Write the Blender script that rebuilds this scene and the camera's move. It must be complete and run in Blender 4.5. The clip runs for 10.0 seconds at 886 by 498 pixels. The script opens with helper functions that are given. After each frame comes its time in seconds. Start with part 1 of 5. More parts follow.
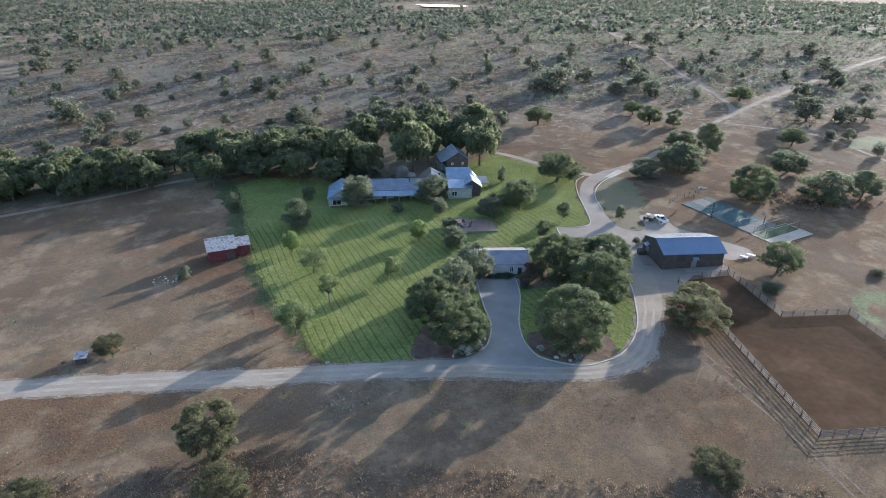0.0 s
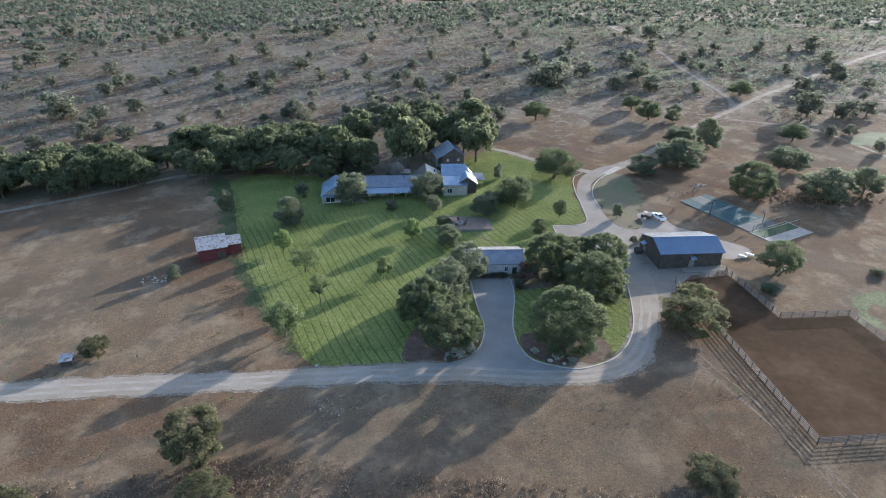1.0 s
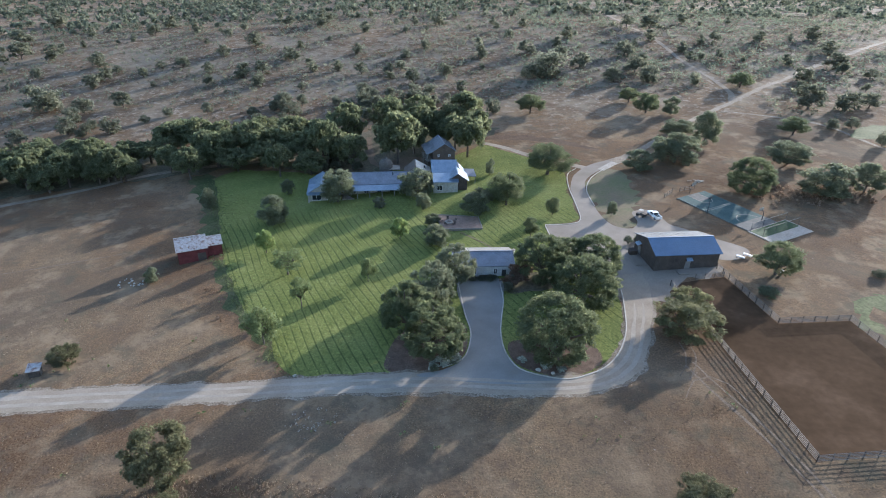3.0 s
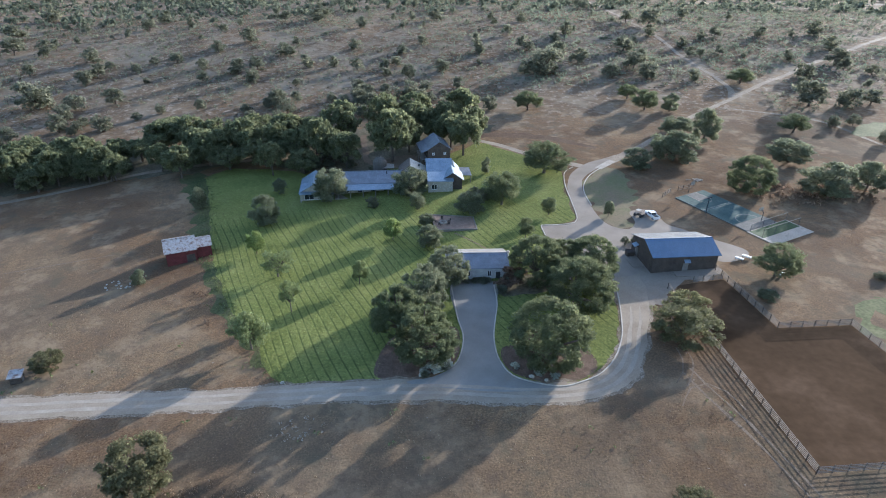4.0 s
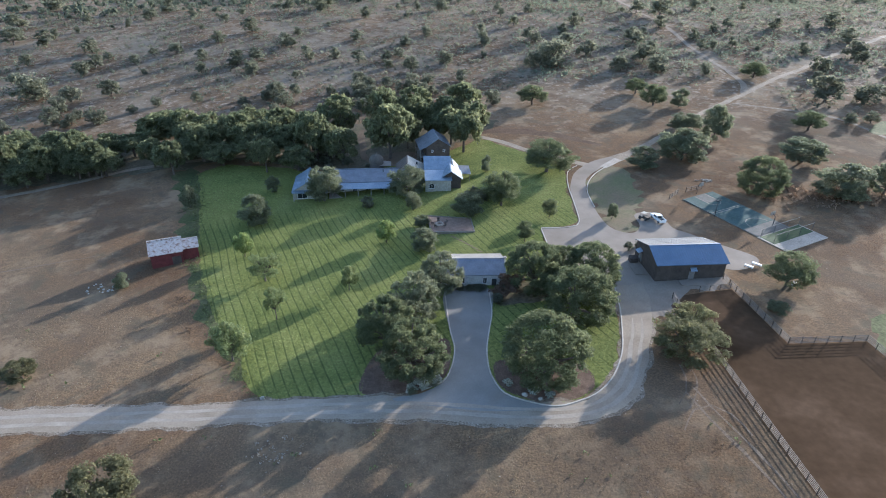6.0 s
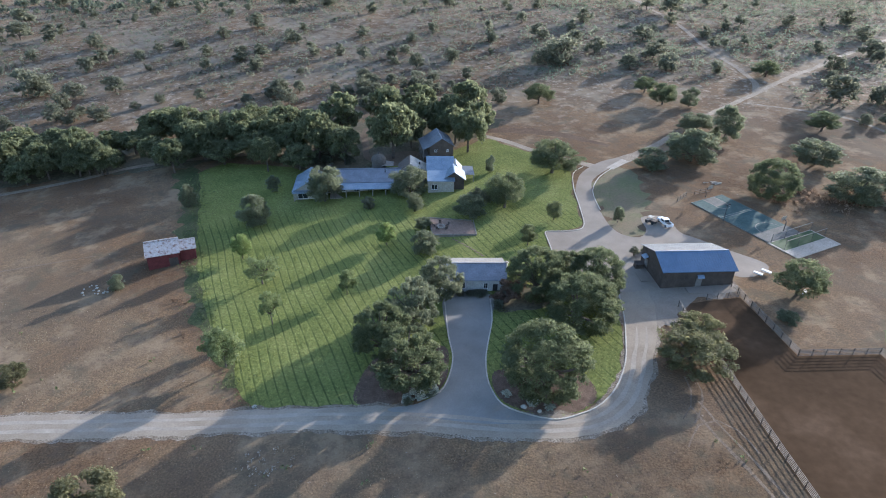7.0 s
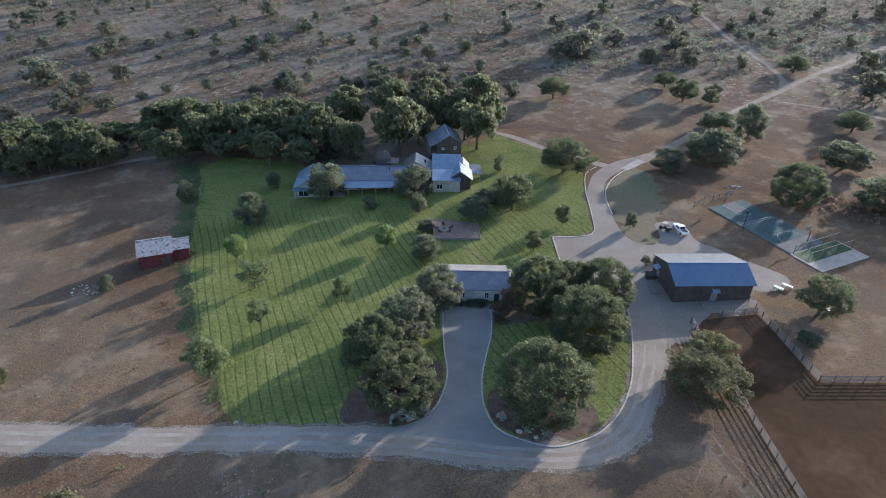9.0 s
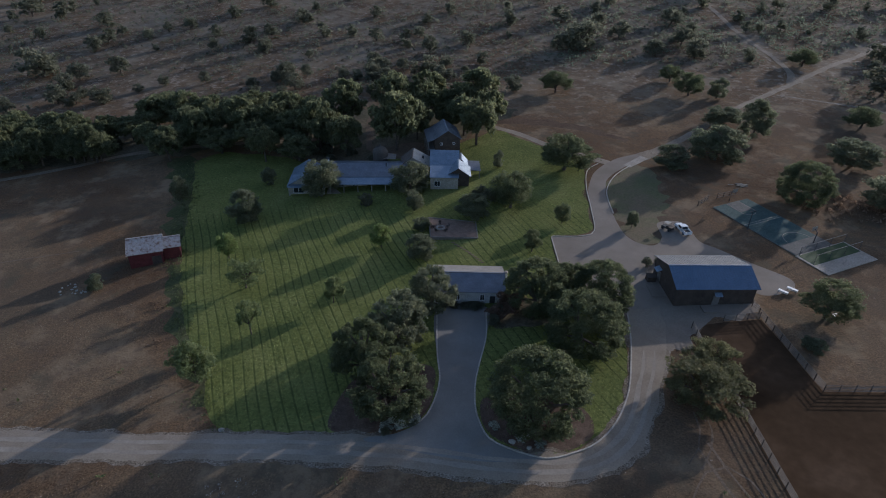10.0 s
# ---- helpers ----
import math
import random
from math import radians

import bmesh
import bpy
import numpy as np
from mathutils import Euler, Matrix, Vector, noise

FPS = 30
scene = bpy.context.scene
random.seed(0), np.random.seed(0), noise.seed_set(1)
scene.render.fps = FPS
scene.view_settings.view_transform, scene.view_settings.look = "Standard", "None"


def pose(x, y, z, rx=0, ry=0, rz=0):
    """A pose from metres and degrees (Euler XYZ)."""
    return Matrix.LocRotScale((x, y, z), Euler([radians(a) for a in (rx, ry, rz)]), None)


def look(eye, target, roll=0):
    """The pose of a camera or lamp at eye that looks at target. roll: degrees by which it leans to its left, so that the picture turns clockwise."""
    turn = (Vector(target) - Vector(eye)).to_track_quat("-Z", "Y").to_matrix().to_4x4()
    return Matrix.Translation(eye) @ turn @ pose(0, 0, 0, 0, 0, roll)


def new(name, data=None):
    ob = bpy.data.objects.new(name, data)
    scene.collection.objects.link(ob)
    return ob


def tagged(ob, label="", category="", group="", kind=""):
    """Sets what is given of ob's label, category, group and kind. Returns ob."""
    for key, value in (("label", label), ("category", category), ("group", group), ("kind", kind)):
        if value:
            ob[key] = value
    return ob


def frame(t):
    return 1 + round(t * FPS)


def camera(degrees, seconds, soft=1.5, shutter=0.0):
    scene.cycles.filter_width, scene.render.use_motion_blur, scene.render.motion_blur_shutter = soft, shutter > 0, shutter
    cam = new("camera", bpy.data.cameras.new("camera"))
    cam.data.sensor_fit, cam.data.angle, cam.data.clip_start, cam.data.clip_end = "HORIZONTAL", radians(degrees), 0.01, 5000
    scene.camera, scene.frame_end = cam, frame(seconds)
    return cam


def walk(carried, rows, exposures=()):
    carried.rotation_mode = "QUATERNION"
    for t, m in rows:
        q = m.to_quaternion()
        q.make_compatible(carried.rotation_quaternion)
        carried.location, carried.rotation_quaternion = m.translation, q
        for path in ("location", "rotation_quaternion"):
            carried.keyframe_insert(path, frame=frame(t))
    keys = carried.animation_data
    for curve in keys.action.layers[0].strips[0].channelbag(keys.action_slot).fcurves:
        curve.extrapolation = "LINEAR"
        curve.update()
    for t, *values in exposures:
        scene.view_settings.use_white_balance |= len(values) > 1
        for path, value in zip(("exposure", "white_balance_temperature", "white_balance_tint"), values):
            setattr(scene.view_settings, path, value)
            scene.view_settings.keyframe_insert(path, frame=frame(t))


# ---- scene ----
cam = camera(74, 10.0, soft=1.0)
PATH = [
    (0, look((15.22, -102.07, 75.86), (22.68, -12.11, 32.83), 1.53)),
    (0.5, look((16.21, -100.57, 76.01), (23.66, -10.85, 32.48), 1.52)),
    (1, look((17.19, -99.26, 76.13), (24.59, -9.77, 32.12), 1.54)),
    (1.5, look((18.07, -97.84, 76.26), (25.50, -8.57, 31.81), 1.51)),
    (2, look((18.93, -96.50, 76.31), (26.36, -7.42, 31.49), 1.50)),
    (2.5, look((19.87, -94.94, 76.34), (27.30, -6.03, 31.17), 1.48)),
    (4, look((22.77, -90.13, 76.54), (30.20, -1.77, 30.29), 1.43)),
    (4.5, look((23.80, -88.40, 76.69), (31.19, -0.26, 30.02), 1.43)),
    (5, look((24.76, -86.71, 76.74), (31.91, 1.25, 29.70), 1.43)),
    (5.5, look((25.73, -84.86, 76.74), (32.32, 2.95, 29.33), 1.47)),
    (7, look((28.76, -79.41, 77.10), (33.35, 7.95, 28.65), 1.56)),
    (7.5, look((29.82, -77.52, 77.12), (33.49, 9.69, 28.33), 1.62)),
    (8, look((30.92, -75.58, 77.21), (33.68, 11.43, 28.01), 1.67)),
    (8.5, look((31.93, -73.73, 77.31), (34.01, 13.06, 27.69), 1.72)),
    (9, look((32.94, -71.84, 77.44), (34.57, 14.64, 27.26), 1.72)),
    (9.5, look((34.00, -69.94, 77.52), (35.29, 16.17, 26.69), 1.76)),
    (10, look((35.07, -67.96, 77.55), (35.94, 17.78, 26.09), 1.76)),
]
EXPOSE, KELVIN, TINT = 1.46, 5380, 10
FADE = [(t, EXPOSE + s, KELVIN, TINT + w) for t, s, w in ((0.0, 0.0, 0), (5.0, 0.0, 0), (8.0, 0.05, 2), (8.5, 0.05, 2), (9.0, -0.31, 3), (9.5, -0.89, 4), (10.0, -1.61, 5))]
walk(cam, PATH, FADE)

# ---- light: low morning sun behind the house, from the east-north-east ----
SUN_EL, SUN_X, SUN_Y = radians(14.8), 0.76, 0.65
world = bpy.data.worlds.new("sky")
scene.world = world
world.use_nodes = True
wn = world.node_tree
sky = wn.nodes.new("ShaderNodeTexSky")
sky.sky_type, sky.sun_disc = "NISHITA", False
sky.sun_elevation, sky.sun_rotation = SUN_EL, math.atan2(SUN_X, SUN_Y)
sky.air_density, sky.dust_density, sky.ozone_density = 1.0, 1.5, 1.0
wn.links.new(sky.outputs[0], wn.nodes["Background"].inputs[0])
wn.nodes["Background"].inputs[1].default_value = 0.15
sun = new("sun", bpy.data.lights.new("sun", "SUN"))
sun.data.energy, sun.data.angle, sun.data.color = 4.3, radians(0.8), (1.0, 0.89, 0.74)
sun.matrix_world = look((SUN_X * 200, SUN_Y * 200, 200 * math.tan(SUN_EL)), (0, 0, 0))


# ---- materials ----
def material(name, stops, scale, fine=None, rough=0.85, metal=0.0, bump=0.3, bump_scale=None, bump_dist=0.05, leaf=0.0,
             per_object=0.0, spec=0.3, grit=0.3, vary_leaf=0.35):
    """Noise-driven colours (stops: position, colour), a finer grain laid over them, and relief."""
    m = bpy.data.materials.new(name)
    m.use_nodes = True
    n, l = m.node_tree.nodes, m.node_tree.links
    b = n["Principled BSDF"]
    b.inputs["Roughness"].default_value, b.inputs["Metallic"].default_value = rough, metal
    b.inputs["Specular IOR Level"].default_value = spec
    geo = n.new("ShaderNodeNewGeometry")
    big = n.new("ShaderNodeTexNoise")
    big.inputs["Scale"].default_value, big.inputs["Detail"].default_value, big.inputs["Roughness"].default_value = scale, 6, 0.6
    l.new(geo.outputs["Position"], big.inputs["Vector"])
    ramp = n.new("ShaderNodeValToRGB")
    while len(ramp.color_ramp.elements) < len(stops):
        ramp.color_ramp.elements.new(0.5)
    for e, (p, c) in zip(ramp.color_ramp.elements, stops):
        e.position, e.color = p, (*c, 1)
    l.new(big.outputs["Fac"], ramp.inputs["Fac"])
    colour = ramp.outputs["Color"]
    grain = n.new("ShaderNodeTexNoise")
    grain.inputs["Scale"].default_value, grain.inputs["Detail"].default_value = fine or scale * 12, 4
    l.new(geo.outputs["Position"], grain.inputs["Vector"])
    span = n.new("ShaderNodeMapRange")
    span.inputs["From Min"].default_value, span.inputs["From Max"].default_value = 0.3, 0.7
    span.inputs["To Min"].default_value, span.inputs["To Max"].default_value = 1 - grit, 1 + grit
    l.new(grain.outputs["Fac"], span.inputs["Value"])
    mul = n.new("ShaderNodeVectorMath")
    mul.operation = "SCALE"
    l.new(colour, mul.inputs[0])
    l.new(span.outputs["Result"], mul.inputs["Scale"])
    colour = mul.outputs["Vector"]
    if leaf or per_object:
        info = n.new("ShaderNodeObjectInfo") if per_object else geo
        vary = n.new("ShaderNodeMapRange")
        k = per_object or vary_leaf
        vary.inputs["To Min"].default_value, vary.inputs["To Max"].default_value = 1 - k, 1 + k
        l.new(info.outputs["Random" if per_object else "Random Per Island"], vary.inputs["Value"])
        mul2 = n.new("ShaderNodeVectorMath")
        mul2.operation = "SCALE"
        l.new(colour, mul2.inputs[0])
        l.new(vary.outputs["Result"], mul2.inputs["Scale"])
        colour = mul2.outputs["Vector"]
    l.new(colour, b.inputs["Base Color"])
    if bump:
        bn, relief = n.new("ShaderNodeTexNoise"), n.new("ShaderNodeBump")
        bn.inputs["Scale"].default_value, bn.inputs["Detail"].default_value = bump_scale or scale * 8, 5
        relief.inputs["Strength"].default_value, relief.inputs["Distance"].default_value = bump, bump_dist
        l.new(geo.outputs["Position"], bn.inputs["Vector"])
        l.new(bn.outputs["Fac"], relief.inputs["Height"])
        l.new(relief.outputs["Normal"], b.inputs["Normal"])
    if leaf:
        tr, mix = n.new("ShaderNodeBsdfTranslucent"), n.new("ShaderNodeMixShader")
        mix.inputs["Fac"].default_value = leaf
        l.new(colour, tr.inputs["Color"])
        l.new(b.outputs[0], mix.inputs[1])
        l.new(tr.outputs[0], mix.inputs[2])
        l.new(mix.outputs[0], n["Material Output"].inputs["Surface"])
    return m


M = {}
def pasture():
    """Dry grass with straw, bare soil, grey-green patches and pale stony spots."""
    m = material("dry_pasture", [(0.3, (0.092, 0.057, 0.033)), (0.42, (0.126, 0.079, 0.046)), (0.54, (0.163, 0.105, 0.060)), (0.68, (0.219, 0.149, 0.086))],
                 0.03, fine=3.2, grit=0.42, bump=0.6, bump_scale=2.6, bump_dist=0.12, rough=0.98, spec=0.03)
    n, l = m.node_tree.nodes, m.node_tree.links
    b = n["Principled BSDF"]
    colour = b.inputs["Base Color"].links[0].from_socket
    geo = n.new("ShaderNodeNewGeometry")
    for scale, lo, hi, tone, much in ((0.012, 0.48, 0.62, (0.125, 0.105, 0.078), 0.5), (0.09, 0.5, 0.64, (0.265, 0.195, 0.125), 0.62), (0.13, 0.54, 0.66, (0.095, 0.085, 0.06), 0.6), (0.5, 0.5, 0.66, (0.11, 0.08, 0.058), 0.6), (1.3, 0.67, 0.73, (0.36, 0.32, 0.28), 0.6)):
        t, r, x = n.new("ShaderNodeTexNoise"), n.new("ShaderNodeMapRange"), n.new("ShaderNodeMix")
        t.inputs["Scale"].default_value, t.inputs["Detail"].default_value, t.inputs["Roughness"].default_value = scale, 5, 0.65
        l.new(geo.outputs["Position"], t.inputs["Vector"])
        r.inputs["From Min"].default_value, r.inputs["From Max"].default_value, r.inputs["To Max"].default_value = lo, hi, much
        l.new(t.outputs["Fac"], r.inputs["Value"])
        x.data_type = "RGBA"
        l.new(r.outputs["Result"], x.inputs["Factor"])
        l.new(colour, x.inputs["A"])
        x.inputs["B"].default_value = (*tone, 1)
        colour = x.outputs["Result"]
    # ground south of the road bend scaled darker, most strongly to the east
    gx_, south, east, both, x = n.new("ShaderNodeSeparateXYZ"), n.new("ShaderNodeMapRange"), n.new("ShaderNodeMapRange"), n.new("ShaderNodeMath"), n.new("ShaderNodeMix")
    l.new(geo.outputs["Position"], gx_.inputs[0])
    south.inputs["From Min"].default_value, south.inputs["From Max"].default_value = -8, -16
    east.inputs["From Min"].default_value, east.inputs["From Max"].default_value = 8, 50
    east.inputs["To Min"].default_value, east.inputs["To Max"].default_value = 0.3, 0.75
    l.new(gx_.outputs["Y"], south.inputs["Value"])
    l.new(gx_.outputs["X"], east.inputs["Value"])
    both.operation = "MULTIPLY"
    l.new(south.outputs["Result"], both.inputs[0])
    l.new(east.outputs["Result"], both.inputs[1])
    darkened_ground = n.new("ShaderNodeVectorMath")
    darkened_ground.operation = "SCALE"
    darkened_ground.inputs["Scale"].default_value = 0.68
    l.new(colour, darkened_ground.inputs[0])
    x.data_type = "RGBA"
    l.new(both.outputs[0], x.inputs["Factor"])
    l.new(colour, x.inputs["A"])
    l.new(darkened_ground.outputs["Vector"], x.inputs["B"])
    colour = x.outputs["Result"]
    # brushy mottling of the hillside, two to eight metres across
    def north(lo, hi):
        s, z = n.new("ShaderNodeSeparateXYZ"), n.new("ShaderNodeMapRange")
        l.new(geo.outputs["Position"], s.inputs[0])
        z.inputs["From Min"].default_value, z.inputs["From Max"].default_value = lo, hi
        l.new(s.outputs["Y"], z.inputs["Value"])
        return z.outputs["Result"]
    for scale, lo, hi, tone, much in ((0.22, 0.52, 0.62, (0.145, 0.113, 0.085), 0.65), (0.4, 0.55, 0.62, (0.17, 0.15, 0.11), 0.65), (0.33, 0.54, 0.63, (0.36, 0.29, 0.225), 0.75), (0.9, 0.53, 0.62, (0.15, 0.113, 0.087), 0.6)):
        t, r, g, x = n.new("ShaderNodeTexNoise"), n.new("ShaderNodeMapRange"), n.new("ShaderNodeMath"), n.new("ShaderNodeMix")
        t.inputs["Scale"].default_value, t.inputs["Detail"].default_value, t.inputs["Roughness"].default_value = scale, 6, 0.7
        l.new(geo.outputs["Position"], t.inputs["Vector"])
        r.inputs["From Min"].default_value, r.inputs["From Max"].default_value, r.inputs["To Max"].default_value = lo, hi, much
        l.new(t.outputs["Fac"], r.inputs["Value"])
        g.operation = "MULTIPLY"
        l.new(r.outputs["Result"], g.inputs[0])
        l.new(north(125, 190), g.inputs[1])
        x.data_type = "RGBA"
        l.new(g.outputs[0], x.inputs["Factor"])
        l.new(colour, x.inputs["A"])
        x.inputs["B"].default_value = (*tone, 1)
        colour = x.outputs["Result"]
    # hillside north of the homestead: olive-grey scrub grass, lightened in place of haze
    split, zone, patch, gain, x = n.new("ShaderNodeSeparateXYZ"), n.new("ShaderNodeMapRange"), n.new("ShaderNodeTexNoise"), n.new("ShaderNodeMath"), n.new("ShaderNodeMix")
    l.new(geo.outputs["Position"], split.inputs[0])
    zone.inputs["From Min"].default_value, zone.inputs["From Max"].default_value = 130, 230
    l.new(split.outputs["Y"], zone.inputs["Value"])
    patch.inputs["Scale"].default_value, patch.inputs["Detail"].default_value, patch.inputs["Roughness"].default_value = 0.045, 7, 0.7
    l.new(geo.outputs["Position"], patch.inputs["Vector"])
    r = n.new("ShaderNodeMapRange")
    r.inputs["From Min"].default_value, r.inputs["From Max"].default_value, r.inputs["To Max"].default_value = 0.46, 0.64, 0.75
    l.new(patch.outputs["Fac"], r.inputs["Value"])
    gain.operation = "MULTIPLY"
    l.new(zone.outputs["Result"], gain.inputs[0])
    l.new(r.outputs["Result"], gain.inputs[1])
    x.data_type = "RGBA"
    l.new(gain.outputs[0], x.inputs["Factor"])
    l.new(colour, x.inputs["A"])
    x.inputs["B"].default_value = (0.235, 0.2, 0.152, 1)
    l.new(x.outputs["Result"], b.inputs["Base Color"])
    return m


def striped_lawn():
    """Mown grass with shallow wavering furrows 1.9 m apart, their shade painted in."""
    m = material("mown_lawn", [(0.3, (0.119, 0.135, 0.041)), (0.5, (0.161, 0.175, 0.054)), (0.7, (0.205, 0.209, 0.073))],
                 0.08, fine=1.6, bump=0.35, bump_scale=1.3, bump_dist=0.2, rough=0.95, spec=0.04, grit=0.3)
    n, l = m.node_tree.nodes, m.node_tree.links
    b = n["Principled BSDF"]
    colour = b.inputs["Base Color"].links[0].from_socket
    geo = n.new("ShaderNodeNewGeometry")

    def along(v):
        d = n.new("ShaderNodeVectorMath")
        d.operation = "DOT_PRODUCT"
        d.inputs[1].default_value = v
        l.new(geo.outputs["Position"], d.inputs[0])
        return d.outputs["Value"]

    def waver(v, much, onto):
        a, b2 = n.new("ShaderNodeMath"), n.new("ShaderNodeMath")
        a.operation, b2.operation = "SINE", "MULTIPLY_ADD"
        l.new(along(v), a.inputs[0])
        l.new(a.outputs[0], b2.inputs[0])
        b2.inputs[1].default_value = much / 1.9
        l.new(onto, b2.inputs[2])
        return b2.outputs[0]
    frac, tri, thin = (n.new("ShaderNodeMath") for _ in range(3))
    frac.operation, tri.operation, thin.operation = "FRACT", "PINGPONG", "MULTIPLY"
    line = waver((0.33, 0, 0), 0.16, waver((0.07, 0.21, 0), 0.22, along((0.93 / 1.9, 0.37 / 1.9, 0))))
    half = n.new("ShaderNodeMath")
    half.operation = "ADD"
    half.inputs[1].default_value = 0.5
    l.new(line, half.inputs[0])
    l.new(half.outputs[0], frac.inputs[0])
    l.new(frac.outputs[0], tri.inputs[0])
    tri.inputs[1].default_value = 0.5
    r = n.new("ShaderNodeMapRange")
    r.inputs["From Min"].default_value, r.inputs["From Max"].default_value = 0.04, 0.12
    r.inputs["To Min"].default_value, r.inputs["To Max"].default_value = 0.68, 0.0
    l.new(tri.outputs[0], r.inputs["Value"])
    patch, span = n.new("ShaderNodeTexNoise"), n.new("ShaderNodeMapRange")
    patch.inputs["Scale"].default_value, patch.inputs["Detail"].default_value = 0.12, 5
    l.new(geo.outputs["Position"], patch.inputs["Vector"])
    span.inputs["From Min"].default_value, span.inputs["From Max"].default_value = 0.32, 0.5
    l.new(patch.outputs["Fac"], span.inputs["Value"])
    # rows fade out to the north, where the lawn lies in shade
    where, fade, gate = n.new("ShaderNodeSeparateXYZ"), n.new("ShaderNodeMapRange"), n.new("ShaderNodeMath")
    l.new(geo.outputs["Position"], where.inputs[0])
    fade.inputs["From Min"].default_value, fade.inputs["From Max"].default_value = 84, 72
    l.new(where.outputs["Y"], fade.inputs["Value"])
    gate.operation = "MULTIPLY"
    l.new(span.outputs["Result"], gate.inputs[0])
    l.new(fade.outputs["Result"], gate.inputs[1])
    l.new(r.outputs["Result"], thin.inputs[0])
    l.new(gate.outputs[0], thin.inputs[1])
    # dark furrow colour stands in for the low sun's shade in the rows
    x = n.new("ShaderNodeMix")
    x.data_type = "RGBA"
    l.new(thin.outputs[0], x.inputs["Factor"])
    l.new(colour, x.inputs["A"])
    x.inputs["B"].default_value = (0.045, 0.06, 0.02, 1)
    l.new(x.outputs["Result"], b.inputs["Base Color"])
    # the rows are furrows with a low ridge of cuttings on either side
    lumps = b.inputs["Normal"].links[0].from_node
    ridge, furrow = n.new("ShaderNodeMapRange"), n.new("ShaderNodeBump")
    ridge.interpolation_type = "SMOOTHSTEP"
    ridge.inputs["From Min"].default_value, ridge.inputs["From Max"].default_value = 0.0, 0.16
    l.new(tri.outputs[0], ridge.inputs["Value"])
    furrow.inputs["Strength"].default_value, furrow.inputs["Distance"].default_value = 0.4, 0.05
    deep = n.new("ShaderNodeMath")
    deep.operation = "MULTIPLY"
    l.new(ridge.outputs["Result"], deep.inputs[0])
    l.new(gate.outputs[0], deep.inputs[1])
    l.new(deep.outputs[0], furrow.inputs["Height"])
    l.new(lumps.outputs["Normal"], furrow.inputs["Normal"])
    l.new(furrow.outputs["Normal"], b.inputs["Normal"])
    return m


M["pasture"] = pasture()
M["lawn"] = striped_lawn()
M["gravel"] = material("pale_gravel", [(0.3, (0.235, 0.19, 0.143)), (0.55, (0.295, 0.243, 0.188)), (0.75, (0.355, 0.298, 0.235))], 0.15, fine=4, bump=0.05, spec=0.05, grit=0.12)
M["asphalt"] = material("grey_drive", [(0.3, (0.21, 0.172, 0.137)), (0.6, (0.265, 0.222, 0.18))], 0.12, fine=5, bump=0.02, spec=0.08, grit=0.08)
# cooler copy of grey_drive, with the garage drive's bluish shade in its colour
M["drive"] = material("shade_cooled_drive", [(0.3, (0.205, 0.19, 0.172)), (0.6, (0.262, 0.248, 0.23))], 0.12, fine=5, bump=0.02, spec=0.08, grit=0.08)
M["kerb"] = material("pale_kerb_concrete", [(0.3, (0.36, 0.32, 0.27)), (0.7, (0.50, 0.45, 0.385))], 0.3, bump=0.1)
M["concrete"] = material("concrete", [(0.3, (0.29, 0.248, 0.20)), (0.7, (0.385, 0.332, 0.275))], 0.3, bump=0.1)
M["lane"] = material("dirt_lane", [(0.3, (0.20, 0.157, 0.115)), (0.7, (0.282, 0.227, 0.17))], 0.2, fine=3, bump=0.2, spec=0.05)
M["arena"] = material("arena_soil", [(0.3, (0.048, 0.030, 0.017)), (0.5, (0.069, 0.043, 0.025)), (0.7, (0.102, 0.066, 0.041))], 0.07, fine=0.7, bump=0.25, bump_scale=3, spec=0.02, rough=1.0, grit=0.12)
M["mulch"] = material("mulch", [(0.3, (0.09, 0.06, 0.045)), (0.7, (0.17, 0.12, 0.09))], 0.5, fine=5, bump=0.5, spec=0.05)
M["litter"] = material("leaf_litter", [(0.3, (0.08, 0.075, 0.047)), (0.5, (0.12, 0.103, 0.068)), (0.7, (0.17, 0.14, 0.10))], 0.12, fine=1.5, bump=0.5, bump_scale=2, spec=0.05)
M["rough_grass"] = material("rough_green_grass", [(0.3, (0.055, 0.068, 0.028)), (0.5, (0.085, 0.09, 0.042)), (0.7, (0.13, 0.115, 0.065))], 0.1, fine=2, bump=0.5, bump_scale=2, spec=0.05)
M["worn"] = material("worn_soil", [(0.3, (0.13, 0.096, 0.068)), (0.7, (0.18, 0.136, 0.098))], 0.3, fine=3, bump=0.2, spec=0.05)
M["sage_leaf"] = material("sage_leaves", [(0.3, (0.286, 0.305, 0.260)), (0.7, (0.416, 0.429, 0.364))], 0.5, leaf=0.3, bump=0, rough=0.8, spec=0.05)
M["verge"] = material("stray_gravel", [(0.35, (0.165, 0.125, 0.09)), (0.5, (0.20, 0.16, 0.12)), (0.65, (0.265, 0.22, 0.175))], 0.5, fine=4, bump=0.4, bump_scale=4, spec=0.05, grit=0.5)
M["turret_stone"] = material("dark_turret_stone", [(0.3, (0.07, 0.06, 0.052)), (0.7, (0.12, 0.105, 0.09))], 1.2, bump=0.5)
M["rut"] = material("packed_gravel", [(0.3, (0.265, 0.222, 0.18)), (0.7, (0.36, 0.31, 0.255))], 0.2, fine=3, bump=0, spec=0.05, grit=0.1)
M["dry_leaf"] = material("brown_leaves", [(0.3, (0.13, 0.085, 0.06)), (0.7, (0.20, 0.14, 0.10))], 0.5, leaf=0.3, bump=0, spec=0.05)
M["bark"] = material("bark", [(0.3, (0.07, 0.055, 0.045)), (0.7, (0.15, 0.12, 0.10))], 2.0, bump=0.6)
